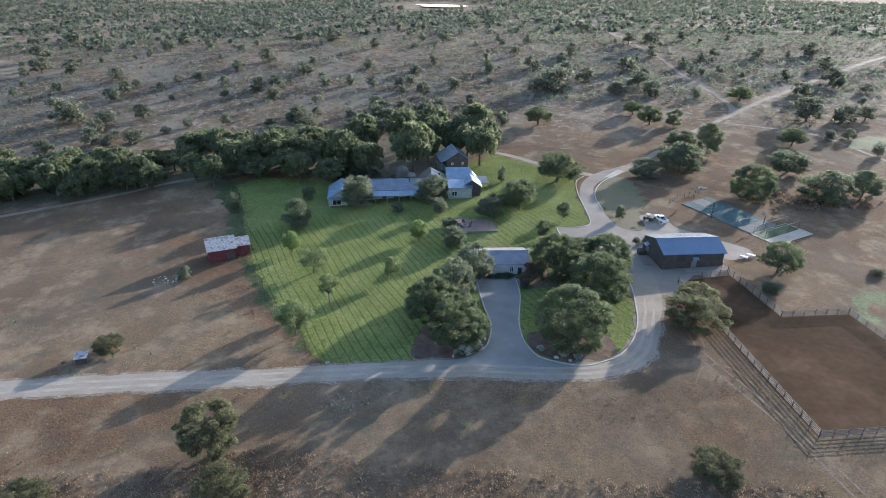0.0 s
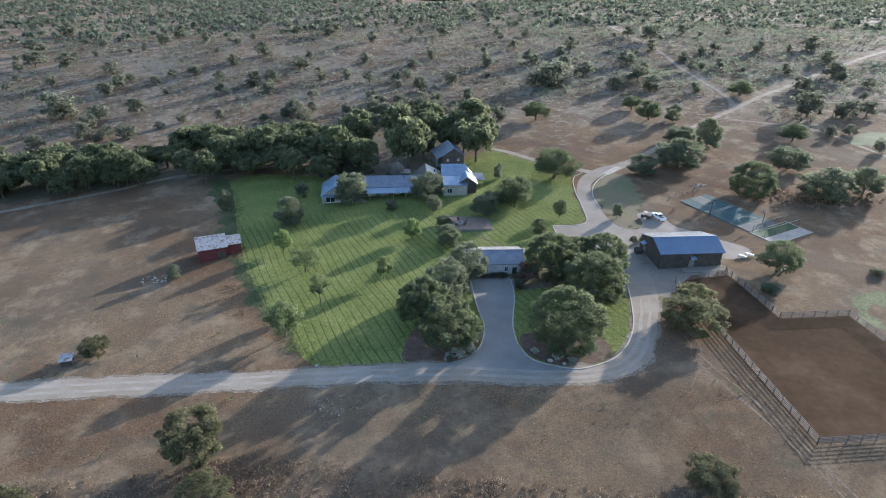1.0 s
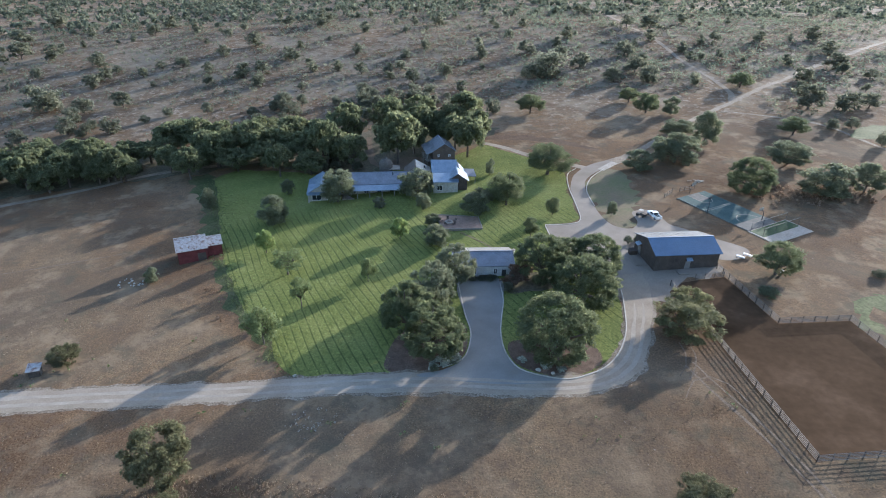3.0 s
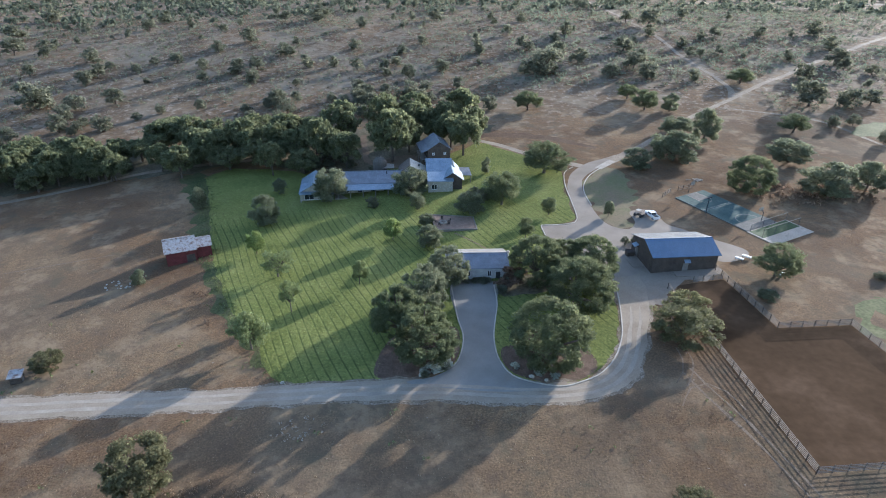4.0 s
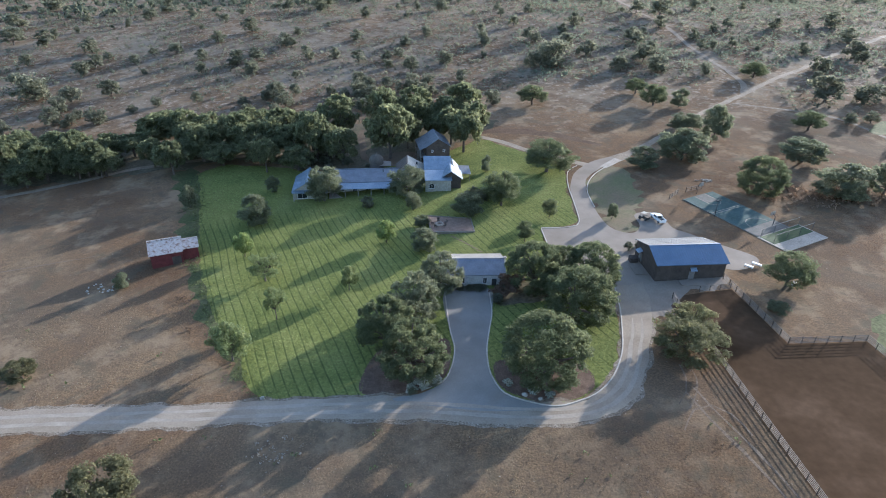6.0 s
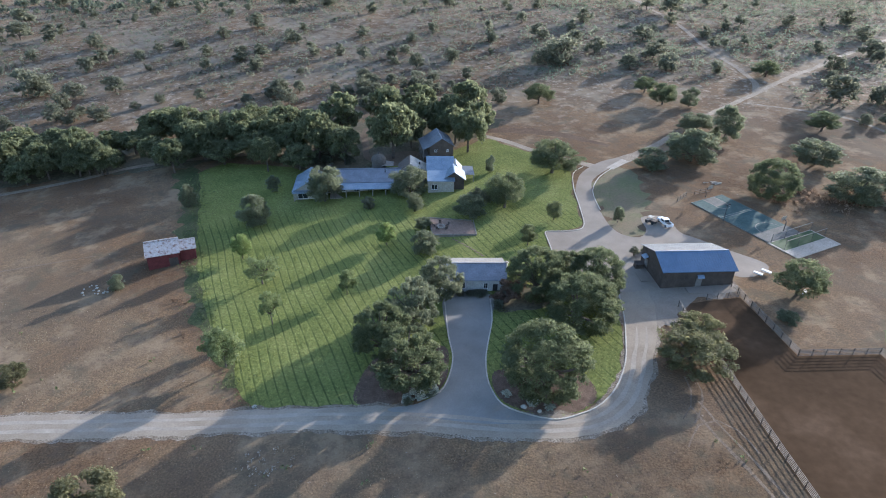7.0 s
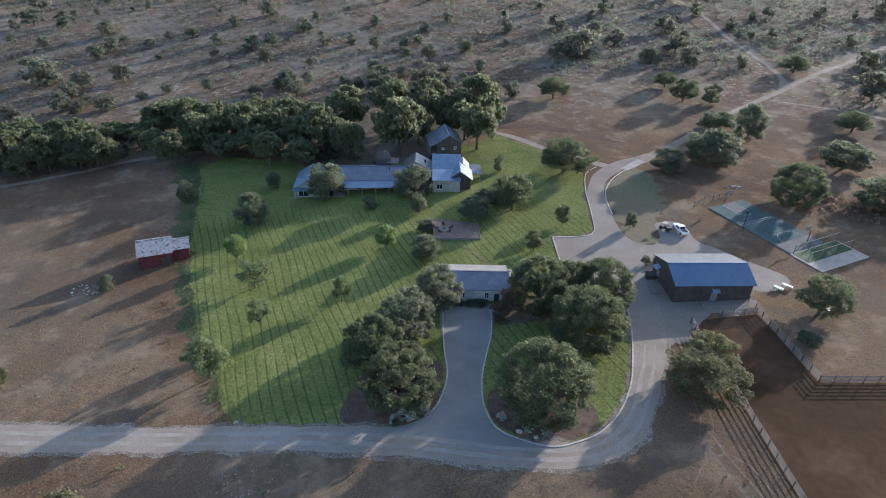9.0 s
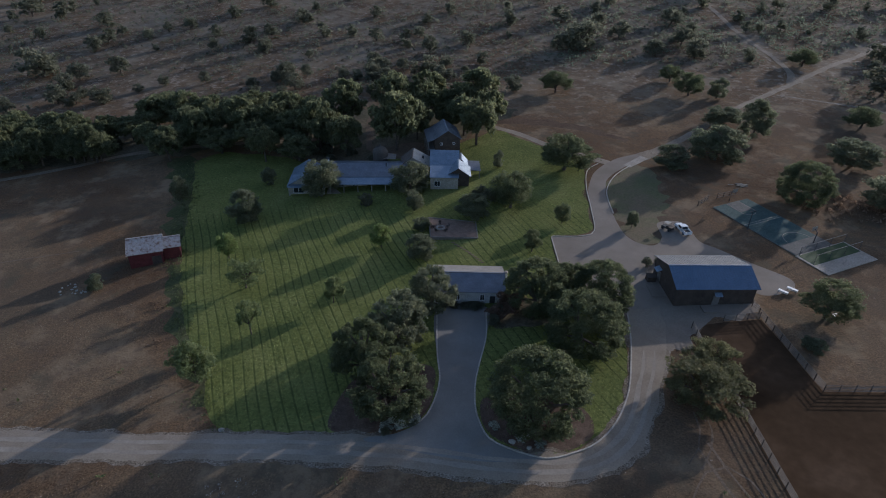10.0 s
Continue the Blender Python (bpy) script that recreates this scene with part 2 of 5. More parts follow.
M["rust_leaf"] = material("rust_brown_leaves", [(0.3, (0.20, 0.135, 0.09)), (0.7, (0.30, 0.21, 0.145))], 0.5, leaf=0.4, bump=0, spec=0.05)
M["oak_leaf"] = material("oak_leaves", [(0.3, (0.120, 0.139, 0.073)), (0.7, (0.194, 0.214, 0.119))], 0.5, leaf=0.68, bump=0, rough=0.6, spec=0.12, vary_leaf=0.2)
M["grey_oak_leaf"] = material("grey_oak_leaves", [(0.3, (0.159, 0.172, 0.107)), (0.7, (0.232, 0.245, 0.163))], 0.5, leaf=0.62, bump=0, rough=0.6, spec=0.12, vary_leaf=0.2)
M["olive_leaf"] = material("olive_leaves", [(0.3, (0.154, 0.170, 0.106)), (0.7, (0.233, 0.247, 0.159))], 0.5, leaf=0.66, bump=0, rough=0.6, spec=0.12, vary_leaf=0.2)
M["grass_blade"] = material("lawn_blades", [(0.3, (0.180, 0.206, 0.061)), (0.5, (0.231, 0.249, 0.077)), (0.7, (0.288, 0.295, 0.102))], 0.08, fine=1.0, leaf=0.35, bump=0, rough=0.7, spec=0.1, vary_leaf=0.25, grit=0.2)
M["young_leaf"] = material("light_leaves", [(0.3, (0.16, 0.195, 0.085)), (0.7, (0.225, 0.255, 0.12))], 0.5, leaf=0.55, bump=0, rough=0.6, spec=0.12, vary_leaf=0.2)
M["grove_leaf"] = material("grove_leaves", [(0.3, (0.136, 0.151, 0.083)), (0.7, (0.217, 0.230, 0.127))], 0.3, leaf=0.66, bump=0, rough=0.6, spec=0.12, vary_leaf=0.2)
M["field_leaf"] = material("olive_brown_leaves", [(0.3, (0.125, 0.12, 0.066)), (0.7, (0.195, 0.188, 0.106))], 0.25, leaf=0.58, bump=0, rough=0.8, spec=0.05, vary_leaf=0.2)
M["scrub_leaf"] = material("juniper_leaves", [(0.3, (0.145, 0.15, 0.108)), (0.7, (0.205, 0.21, 0.152))], 0.05, leaf=0.66, bump=0, rough=0.85, spec=0.02, vary_leaf=0.15)
M["green_scrub_leaf"] = material("green_scrub_leaves", [(0.3, (0.145, 0.172, 0.118)), (0.7, (0.215, 0.243, 0.172))], 0.05, leaf=0.6, bump=0, rough=0.85, spec=0.02, vary_leaf=0.15)
M["woods_leaf"] = material("far_wood_leaves", [(0.3, (0.095, 0.108, 0.078)), (0.7, (0.15, 0.162, 0.118))], 0.03, leaf=0.58, bump=0, rough=0.9, spec=0.02, vary_leaf=0.2)
M["bright_leaf"] = material("bright_leaves", [(0.3, (0.19, 0.24, 0.078)), (0.7, (0.265, 0.31, 0.115))], 0.5, leaf=0.5, bump=0, rough=0.6, spec=0.2)
M["light_oak_leaf"] = material("light_oak_leaves", [(0.3, (0.160, 0.160, 0.080)), (0.7, (0.228, 0.222, 0.118))], 0.5, leaf=0.66, bump=0, rough=0.6, spec=0.12, vary_leaf=0.2)
M["brush_leaf"] = material("brown_brush", [(0.3, (0.10, 0.085, 0.062)), (0.7, (0.165, 0.14, 0.10))], 0.05, leaf=0.35, bump=0, rough=0.9, spec=0.05)
M["blue_roof"] = material("blue_metal", [(0.3, (0.072, 0.125, 0.205)), (0.7, (0.10, 0.155, 0.238))], 0.4, rough=0.45, metal=0.25, bump=0.05, spec=0.5)
M["pale_roof"] = material("galvanised_metal", [(0.3, (0.19, 0.24, 0.30)), (0.7, (0.27, 0.32, 0.385))], 0.5, rough=0.45, metal=0.55, bump=0.05, spec=0.5)
M["grey_roof"] = material("grey_metal", [(0.3, (0.150, 0.163, 0.189)), (0.7, (0.221, 0.234, 0.267))], 0.5, rough=0.5, metal=0.4, bump=0.05, spec=0.5)
# lightened roof colour standing in for direct sun on the link's slope
M["sunlit_roof"] = material("sunlit_pale_metal", [(0.3, (0.44, 0.40, 0.34)), (0.7, (0.54, 0.50, 0.43))], 0.5, rough=0.55, metal=0.1, bump=0.05, spec=0.4)
M["tin_roof"] = material("dull_tin", [(0.3, (0.115, 0.118, 0.12)), (0.7, (0.17, 0.172, 0.172))], 0.4, rough=0.75, metal=0.1, bump=0.05, spec=0.4)
M["rust_roof"] = material("weathered_tin", [(0.36, (0.202, 0.131, 0.103)), (0.46, (0.370, 0.331, 0.310)), (0.7, (0.458, 0.435, 0.421))], 1.3, rough=0.6, metal=0.3, bump=0.1)
M["stone"] = material("limestone", [(0.3, (0.29, 0.265, 0.225)), (0.6, (0.40, 0.37, 0.32)), (0.75, (0.50, 0.47, 0.42))], 1.5, bump=0.5, bump_dist=0.04)
M["dark_wood"] = material("dark_boards", [(0.3, (0.055, 0.042, 0.035)), (0.7, (0.10, 0.078, 0.062))], 0.7, bump=0.3)
M["grey_wood"] = material("weathered_boards", [(0.3, (0.16, 0.14, 0.12)), (0.7, (0.26, 0.235, 0.21))], 1.0, bump=0.3)
M["fence_wood"] = material("brown_fence_boards", [(0.3, (0.155, 0.127, 0.102)), (0.7, (0.24, 0.205, 0.172))], 1.0, bump=0.3)
M["bank"] = material("red_brown_soil", [(0.3, (0.095, 0.062, 0.042)), (0.7, (0.145, 0.10, 0.068))], 0.2, fine=2, bump=0.4, spec=0.03)
M["red_wood"] = material("faded_red_boards", [(0.3, (0.095, 0.022, 0.022)), (0.7, (0.155, 0.042, 0.038))], 0.8, bump=0.3)
M["plaster"] = material("pale_plaster", [(0.3, (0.42, 0.41, 0.40)), (0.7, (0.54, 0.53, 0.51))], 0.8, bump=0.1)
M["shingle"] = material("brown_shingle", [(0.3, (0.12, 0.095, 0.078)), (0.7, (0.19, 0.155, 0.13))], 1.2, rough=0.85, bump=0.4)
M["tan_roof"] = material("tan_metal", [(0.3, (0.22, 0.195, 0.17)), (0.7, (0.32, 0.29, 0.255))], 0.6, rough=0.55, metal=0.2, bump=0.05)
M["yard_grass"] = material("dry_green_grass", [(0.35, (0.175, 0.138, 0.09)), (0.5, (0.155, 0.14, 0.078)), (0.7, (0.125, 0.132, 0.06))], 0.09, fine=2.4, bump=0.3, bump_scale=2.2, bump_dist=0.12, spec=0.05, grit=0.2)
M["field_green"] = material("field_grass", [(0.3, (0.085, 0.092, 0.042)), (0.5, (0.11, 0.116, 0.055)), (0.7, (0.15, 0.142, 0.075))], 0.15, fine=1.5, bump=0.4, bump_scale=1.5, bump_dist=0.15, spec=0.04)
M["yard"] = material("grey_yard_gravel", [(0.3, (0.205, 0.167, 0.13)), (0.7, (0.285, 0.238, 0.19))], 0.14, fine=3, bump=0.06, spec=0.05, grit=0.1)
M["white"] = material("white_paint", [(0.3, (0.72, 0.71, 0.69)), (0.7, (0.82, 0.81, 0.79))], 1.0, bump=0, rough=0.5)
M["car_white"] = material("car_paint", [(0.3, (0.74, 0.74, 0.73)), (0.7, (0.80, 0.80, 0.79))], 1.0, bump=0, rough=0.25, spec=0.5)
M["dark"] = material("dark_metal", [(0.3, (0.03, 0.03, 0.032)), (0.7, (0.06, 0.06, 0.062))], 2.0, bump=0, rough=0.5)
M["glass"] = material("window_glass", [(0.3, (0.02, 0.024, 0.028)), (0.7, (0.035, 0.04, 0.045))], 0.5, bump=0, rough=0.08, spec=0.6)
M["court"] = material("court_green", [(0.3, (0.055, 0.083, 0.076)), (0.7, (0.089, 0.121, 0.111))], 0.25, bump=0.02, rough=0.9, spec=0.1)
M["court_key"] = material("court_brown", [(0.3, (0.117, 0.110, 0.097)), (0.7, (0.171, 0.158, 0.140))], 0.3, bump=0.02, rough=0.9, spec=0.1)
M["turf"] = material("artificial_turf", [(0.3, (0.035, 0.06, 0.022)), (0.7, (0.055, 0.08, 0.03))], 1.0, bump=0.2)
M["wall_stone"] = material("grey_wall_stone", [(0.3, (0.15, 0.132, 0.11)), (0.6, (0.22, 0.198, 0.168)), (0.75, (0.30, 0.272, 0.235))], 1.5, bump=0.5, bump_dist=0.04)
M["paving"] = material("brown_paving", [(0.3, (0.180, 0.119, 0.086)), (0.7, (0.266, 0.181, 0.134))], 0.9, bump=0.2)
M["grass_clump"] = material("dry_grass", [(0.3, (0.17, 0.125, 0.085)), (0.5, (0.24, 0.18, 0.12)), (0.7, (0.31, 0.25, 0.17))], 0.06, leaf=0.2, bump=0, rough=0.95, spec=0.05)
M["tall_grass"] = material("rough_brown_grass", [(0.3, (0.180, 0.126, 0.086)), (0.5, (0.264, 0.194, 0.134)), (0.7, (0.372, 0.294, 0.210))], 0.4, leaf=0.25, bump=0, rough=0.95, spec=0.05)
M["weed"] = material("green_weeds", [(0.3, (0.112, 0.132, 0.052)), (0.7, (0.182, 0.198, 0.085))], 0.1, leaf=0.2, bump=0)
water = bpy.data.materials.new("pond_water")
water.use_nodes = True
wb = water.node_tree.nodes["Principled BSDF"]
wb.inputs["Base Color"].default_value, wb.inputs["Roughness"].default_value = (0.10, 0.13, 0.15, 1), 0.06
M["water"] = water


# ---- the lie of the land ----
def soft(v, lo, hi, k):
    return np.where(v > hi, hi + k * np.tanh((v - hi) / k), np.where(v < lo, lo - k * np.tanh((lo - v) / k), v))


POND = (75.0, 795.0, 27.4)


def land(x, y):
    """Height of the ground, for numbers or arrays."""
    x, y = np.asarray(x, float), np.asarray(y, float)
    u, v = soft(x / 100, -1.6, 2.0, 1.0), soft(y / 100, -0.4, 2.6, 0.8)
    z = 1.08 + 5.41 * u - 0.055 * v - 0.195 * u * v + 2.16 * v * v - 0.89 * u * u
    d = ((x - POND[0]) / 110) ** 2 + ((y - POND[1]) / 150) ** 2
    return z + (POND[2] - z) * np.exp(-d * d)


def G(x, y):
    return float(land(x, y))


# ---- mesh tools ----
def mesh_from(name, verts, faces, mat, smooth=False):
    me = bpy.data.meshes.new(name)
    me.from_pydata(verts, [], faces)
    me.materials.append(mat)
    if smooth:
        me.shade_smooth()
    return me


def part(name, bm, mat, parent=None, label=""):
    me = bpy.data.meshes.new(name)
    bm.to_mesh(me)
    bm.free()
    me.materials.append(mat)
    ob = new(name, me)
    ob.parent = parent
    if label:
        ob["label"] = label
    return ob


def thing(name, m, label, category, group=""):
    ob = new(name)
    ob.matrix_basis = m
    ob.empty_display_size = 0.3
    return tagged(ob, label, category, group)


def box(x0, x1, y0, y1, z0, z1, bm=None, bevel=0.0):
    own = bmesh.new()
    bmesh.ops.create_cube(own, size=1.0)
    for v in own.verts:
        v.co = Vector(((x0 + x1) / 2 + v.co.x * (x1 - x0), (y0 + y1) / 2 + v.co.y * (y1 - y0), (z0 + z1) / 2 + v.co.z * (z1 - z0)))
    if bevel:
        bmesh.ops.bevel(own, geom=own.edges[:], offset=bevel, segments=2, affect="EDGES")
    return join(bm, own)


def join(bm, own):
    if bm is None:
        return own
    tmp = bpy.data.meshes.new("tmp")
    own.to_mesh(tmp)
    own.free()
    bm.from_mesh(tmp)
    bpy.data.meshes.remove(tmp)
    return bm


def tube(points, radii, bm=None, sides=7):
    """A tapered round bar along points."""
    own = bmesh.new()
    rings = []
    for i, (p, r) in enumerate(zip(points, radii)):
        p = Vector(p)
        a = Vector(points[max(i - 1, 0)])
        b = Vector(points[min(i + 1, len(points) - 1)])
        q = (b - a).normalized().to_track_quat("Z", "Y")
        rings.append([own.verts.new(p + q @ Vector((r * math.cos(k * math.tau / sides), r * math.sin(k * math.tau / sides), 0))) for k in range(sides)])
    for a, b in zip(rings, rings[1:]):
        for k in range(sides):
            own.faces.new((a[k], a[(k + 1) % sides], b[(k + 1) % sides], b[k]))
    own.faces.new(rings[0][::-1])
    own.faces.new(rings[-1])
    return join(bm, own)


def prism(outline, depth, to_xyz, bm=None):
    """An outline of (a, b) pushed through depth; to_xyz(a, b, c) places it."""
    own = bmesh.new()
    f = [own.verts.new(to_xyz(a, b, depth[0])) for a, b in outline]
    g = [own.verts.new(to_xyz(a, b, depth[1])) for a, b in outline]
    own.faces.new(f)
    own.faces.new(g[::-1])
    for i in range(len(f)):
        j = (i + 1) % len(f)
        own.faces.new((f[j], f[i], g[i], g[j]))
    bmesh.ops.recalc_face_normals(own, faces=own.faces[:])
    return join(bm, own)


def slab_quad(p, thick, bm=None):
    """A sheet with four corners and a thickness, standing on its corners downwards."""
    own = bmesh.new()
    t = [own.verts.new(c) for c in p]
    b = [own.verts.new((c[0], c[1], c[2] - thick)) for c in p]
    own.faces.new(t)
    own.faces.new(b[::-1])
    for i in range(4):
        j = (i + 1) % 4
        own.faces.new((t[j], t[i], b[i], b[j]))
    bmesh.ops.recalc_face_normals(own, faces=own.faces[:])
    return join(bm, own)


def smooth_line(pts, step=1.5, closed=False):
    """Points every step metres on a soft curve through pts."""
    pts = [np.array(p, float) for p in pts]
    n, out = len(pts), []
    for i in range(n if closed else n - 1):
        if closed:
            a, b, c, d = (pts[(i + k) % n] for k in (-1, 0, 1, 2))
        else:
            a, b, c, d = pts[max(i - 1, 0)], pts[i], pts[i + 1], pts[min(i + 2, n - 1)]
        m = max(1, int(np.linalg.norm((c - b)[:2]) / step))
        for k in range(m):
            t = k / m
            out.append(0.5 * (2 * b + (c - a) * t + (2 * a - 5 * b + 4 * c - d) * t * t + (3 * b - a - 3 * c + d) * t ** 3))
    if not closed:
        out.append(pts[-1])
    return out


def sheet(name, outline, lift, mat, label="", step=2.5, rag=0.0, soft_edge=True):
    """A piece of ground cover inside an outline, lying on the land."""
    lift *= 0.5
    from mathutils.geometry import delaunay_2d_cdt
    edge = smooth_line(outline, 1.2, closed=True) if soft_edge else [np.array(p, float) for p in outline]
    if rag:
        edge = [p + rag * np.array(noise.noise_vector(Vector((p[0] * 0.25, p[1] * 0.25, 3.1)))[:2]) for p in edge]
    pts = [Vector(p[:2]) for p in edge]
    n = len(pts)
    xs, ys = [p.x for p in pts], [p.y for p in pts]
    grid = [Vector((x, y)) for x in np.arange(min(xs) + step / 2, max(xs), step) for y in np.arange(min(ys) + step / 2, max(ys), step)]
    v, _, f, *_ = delaunay_2d_cdt(pts + grid, [], [list(range(n))], 1, 1e-4)
    verts = [(p.x, p.y, relief(p.x, p.y) + lift) for p in v]
    me = mesh_from(name, verts, f, mat)
    ob = new(name, me)
    bm = bmesh.new()
    bm.from_mesh(me)
    bmesh.ops.recalc_face_normals(bm, faces=bm.faces[:])
    if bm.faces and sum(q.normal.z for q in bm.faces) < 0:
        bmesh.ops.reverse_faces(bm, faces=bm.faces[:])
    bm.to_mesh(me)
    bm.free()
    return tagged(ob, label, name.replace("_", " "), kind="structure")


def ribbon(name, pts, lift, mat, label, across=4, rag=0.25):
    """A road: centre points with widths (x, y, width)."""
    lift = lift * 0.5
    line = smooth_line(pts, 2.0 if rag < 0.3 else 0.7)
    verts, faces = [], []
    for i, p in enumerate(line):
        d = line[min(i + 1, len(line) - 1)][:2] - line[max(i - 1, 0)][:2]
        d /= np.linalg.norm(d)
        for k in range(across + 1):
            side = 1 if 2 * k > across else -1
            wob = rag * noise.fractal(Vector((p[0] * 0.15, p[1] * 0.15, 0.7 + side)), 0.6, 2.0, 4) if k in (0, across) else 0
            o = (k / across - 0.5) * p[2] + side * wob
            x, y = p[0] - d[1] * o, p[1] + d[0] * o
            verts.append((x, y, relief(x, y) + lift))
    for i in range(len(line) - 1):
        for k in range(across):
            a = i * (across + 1) + k
            faces.append((a, a + across + 1, a + across + 2, a + 1))
    me = mesh_from(name, verts, [f[::-1] for f in faces], mat)
    return tagged(new(name, me), label, "road", kind="structure")


def kerb(name, pts, width, height, mat, label):
    """A raised edging along a line on the land."""
    line = smooth_line(pts, 1.2)
    verts, faces = [], []
    for i, p in enumerate(line):
        d = line[min(i + 1, len(line) - 1)][:2] - line[max(i - 1, 0)][:2]
        d /= np.linalg.norm(d)
        for o, z in ((-0.5, -0.2), (-0.5, height), (0.5, height), (0.5, -0.2)):
            x, y = p[0] - d[1] * o * width, p[1] + d[0] * o * width
            verts.append((x, y, G(x, y) + z))
    for i in range(len(line) - 1):
        for k in range(3):
            a = i * 4 + k
            faces.append((a, a + 1, a + 5, a + 4))
    return tagged(new(name, mesh_from(name, verts, faces, mat)), label, "kerb", kind="structure")


# ---- ground ----
def axis(stops):
    out = []
    for (a, s), (b, _) in zip(stops, stops[1:]):
        out += list(np.arange(a, b, s))
    return np.array(out + [stops[-1][0]])


gx = axis([(-4200, 350), (-1400, 90), (-500, 20), (-160, 3), (260, 6), (400, 20), (700, 90), (1600, 350), (4400, 350)])
gy = axis([(-1500, 250), (-500, 50), (-100, 3), (260, 6), (420, 10), (560, 20), (1000, 90), (2000, 300), (4700, 300)])
XX, YY = np.meshgrid(gx, gy)
ZZ = land(XX, YY)
far = np.clip((np.hypot(XX, YY) - 150) / 250, 0, 1)
bump = np.array([[noise.fractal(Vector((x / 60, y / 60, 0)), 1.0, 2.0, 3) for x in gx] for y in gy])
ZZ = ZZ + far * bump * 1.2
gv = np.stack([XX.ravel(), YY.ravel(), ZZ.ravel()], 1).tolist()
W = len(gx)
gf = [(j * W + i, j * W + i + 1, (j + 1) * W + i + 1, (j + 1) * W + i) for j in range(len(gy) - 1) for i in range(W - 1)]
tagged(new("ground", mesh_from("ground", gv, gf, M["pasture"], True)), "dry tan pasture with sparse brown grass", "ground", kind="structure")


def relief(x, y):
    """The ground's height with its far unevenness."""
    k = min(max((math.hypot(x, y) - 150) / 250, 0), 1)
    return G(x, y) + k * 1.2 * noise.fractal(Vector((x / 60, y / 60, 0)), 1.0, 2.0, 3)


LAWN = [(0.5, -0.9), (-4.7, 6), (-8.4, 15.7), (-15.4, 25), (-21, 38), (-26, 49), (-30, 60), (-34, 76), (-37, 86), (-41, 100), (-44, 111), (-36, 117), (-18, 113), (0, 106), (28, 112), (48, 126), (55, 131),
        (62, 124), (69, 117), (78, 106), (79.2, 98), (76.8, 87), (75.6, 75), (74, 64), (70, 61), (64, 60.6), (63.4, 50), (64, 42), (73.5, 31), (72.5, 22),
        (70.9, 15.3), (68.4, 7.4), (64.7, 0.8), (60.6, -3.4), (57, -5.3), (52.5, -6.4), (47.8, -4.9), (43.8, -2.6), (40, 2), (34, 1.4), (29, -0.9), (12, -0.9)]
sheet("lawn", LAWN, 0.03, M["lawn"], "bright green mown lawn with mowing rows, their shade painted dark", rag=0.9)
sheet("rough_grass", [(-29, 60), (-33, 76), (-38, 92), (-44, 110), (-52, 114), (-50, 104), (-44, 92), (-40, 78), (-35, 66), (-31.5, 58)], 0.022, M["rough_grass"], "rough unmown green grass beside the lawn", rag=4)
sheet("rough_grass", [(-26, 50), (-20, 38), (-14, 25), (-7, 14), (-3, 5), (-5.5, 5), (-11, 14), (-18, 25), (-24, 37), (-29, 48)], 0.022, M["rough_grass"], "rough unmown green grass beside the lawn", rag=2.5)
sheet("grove_floor", [(-170, 92), (-120, 104), (-60, 115), (-44, 119), (-34, 122), (-18, 117), (0, 108), (26, 112), (52, 134), (62, 150), (30, 158), (-20, 148), (-60, 146), (-110, 136), (-170, 128)], 0.035, M["litter"], "dark leaf litter under the grove", rag=4)
sheet("rough_grass", [(119.8, 4), (122, 1), (125, 6), (131, 11), (139, 13), (136, 16), (128, 16), (123, 13)], 0.03, M["field_green"], "small patch of thin green grass", rag=5)
sheet("rough_grass", [(206, 129), (216, 126), (238, 131), (240, 142), (222, 142)], 0.12, M["field_green"], "green field beyond the trees", rag=2)
BED_WEST = [(18.4, -0.9), (18.4, 6), (22, 13), (28, 15), (34.6, 14), (35, 8), (34.2, 4), (32.4, 1), (29, -0.8)]
sheet("planting_bed", BED_WEST, 0.045, M["mulch"], "brown mulch bed under the oaks")
BED_EAST = [(43, 1), (44.5, -2.2), (48, -4.6), (52.5, -6.1), (57.5, -4.9), (60.8, -2.2), (61, 2), (57.5, 5.6), (49, 6.4), (43.6, 6)]
sheet("planting_bed", [(46.5, 25.5), (46.8, 31), (52, 34), (60, 34), (61, 28), (55, 25.6)], 0.05, M["litter"], "dry brown leaf bed beneath the oaks", rag=1)
sheet("planting_bed", BED_EAST, 0.045, M["mulch"], "brown mulch bed under a large oak")
ROAD = [(-420, 22, 5.5), (-180, 4, 5.5), (-110, 0.2, 5.6), (-49, -2, 5.8), (-27, -2.9, 5.8), (-8, -3.7, 5.2), (12, -4, 5.2), (28, -5, 5.6), (45, -7.8, 5.6),
                (55, -8.4, 4.9), (62, -6.4, 5), (67.5, -1, 5.2), (71.4, 7, 5.1), (74.6, 15, 6), (77, 24, 7), (78.4, 34, 8), (79, 46, 9)]
ribbon("road_verge", [(x, y, w + 1.5) for x, y, w in ROAD], 0.045, M["verge"], "thin spread of stray gravel along the road", rag=0.9)
ribbon("road", ROAD, 0.055, M["gravel"],
       "pale gravel ranch road bending round the lawn", rag=0.45)
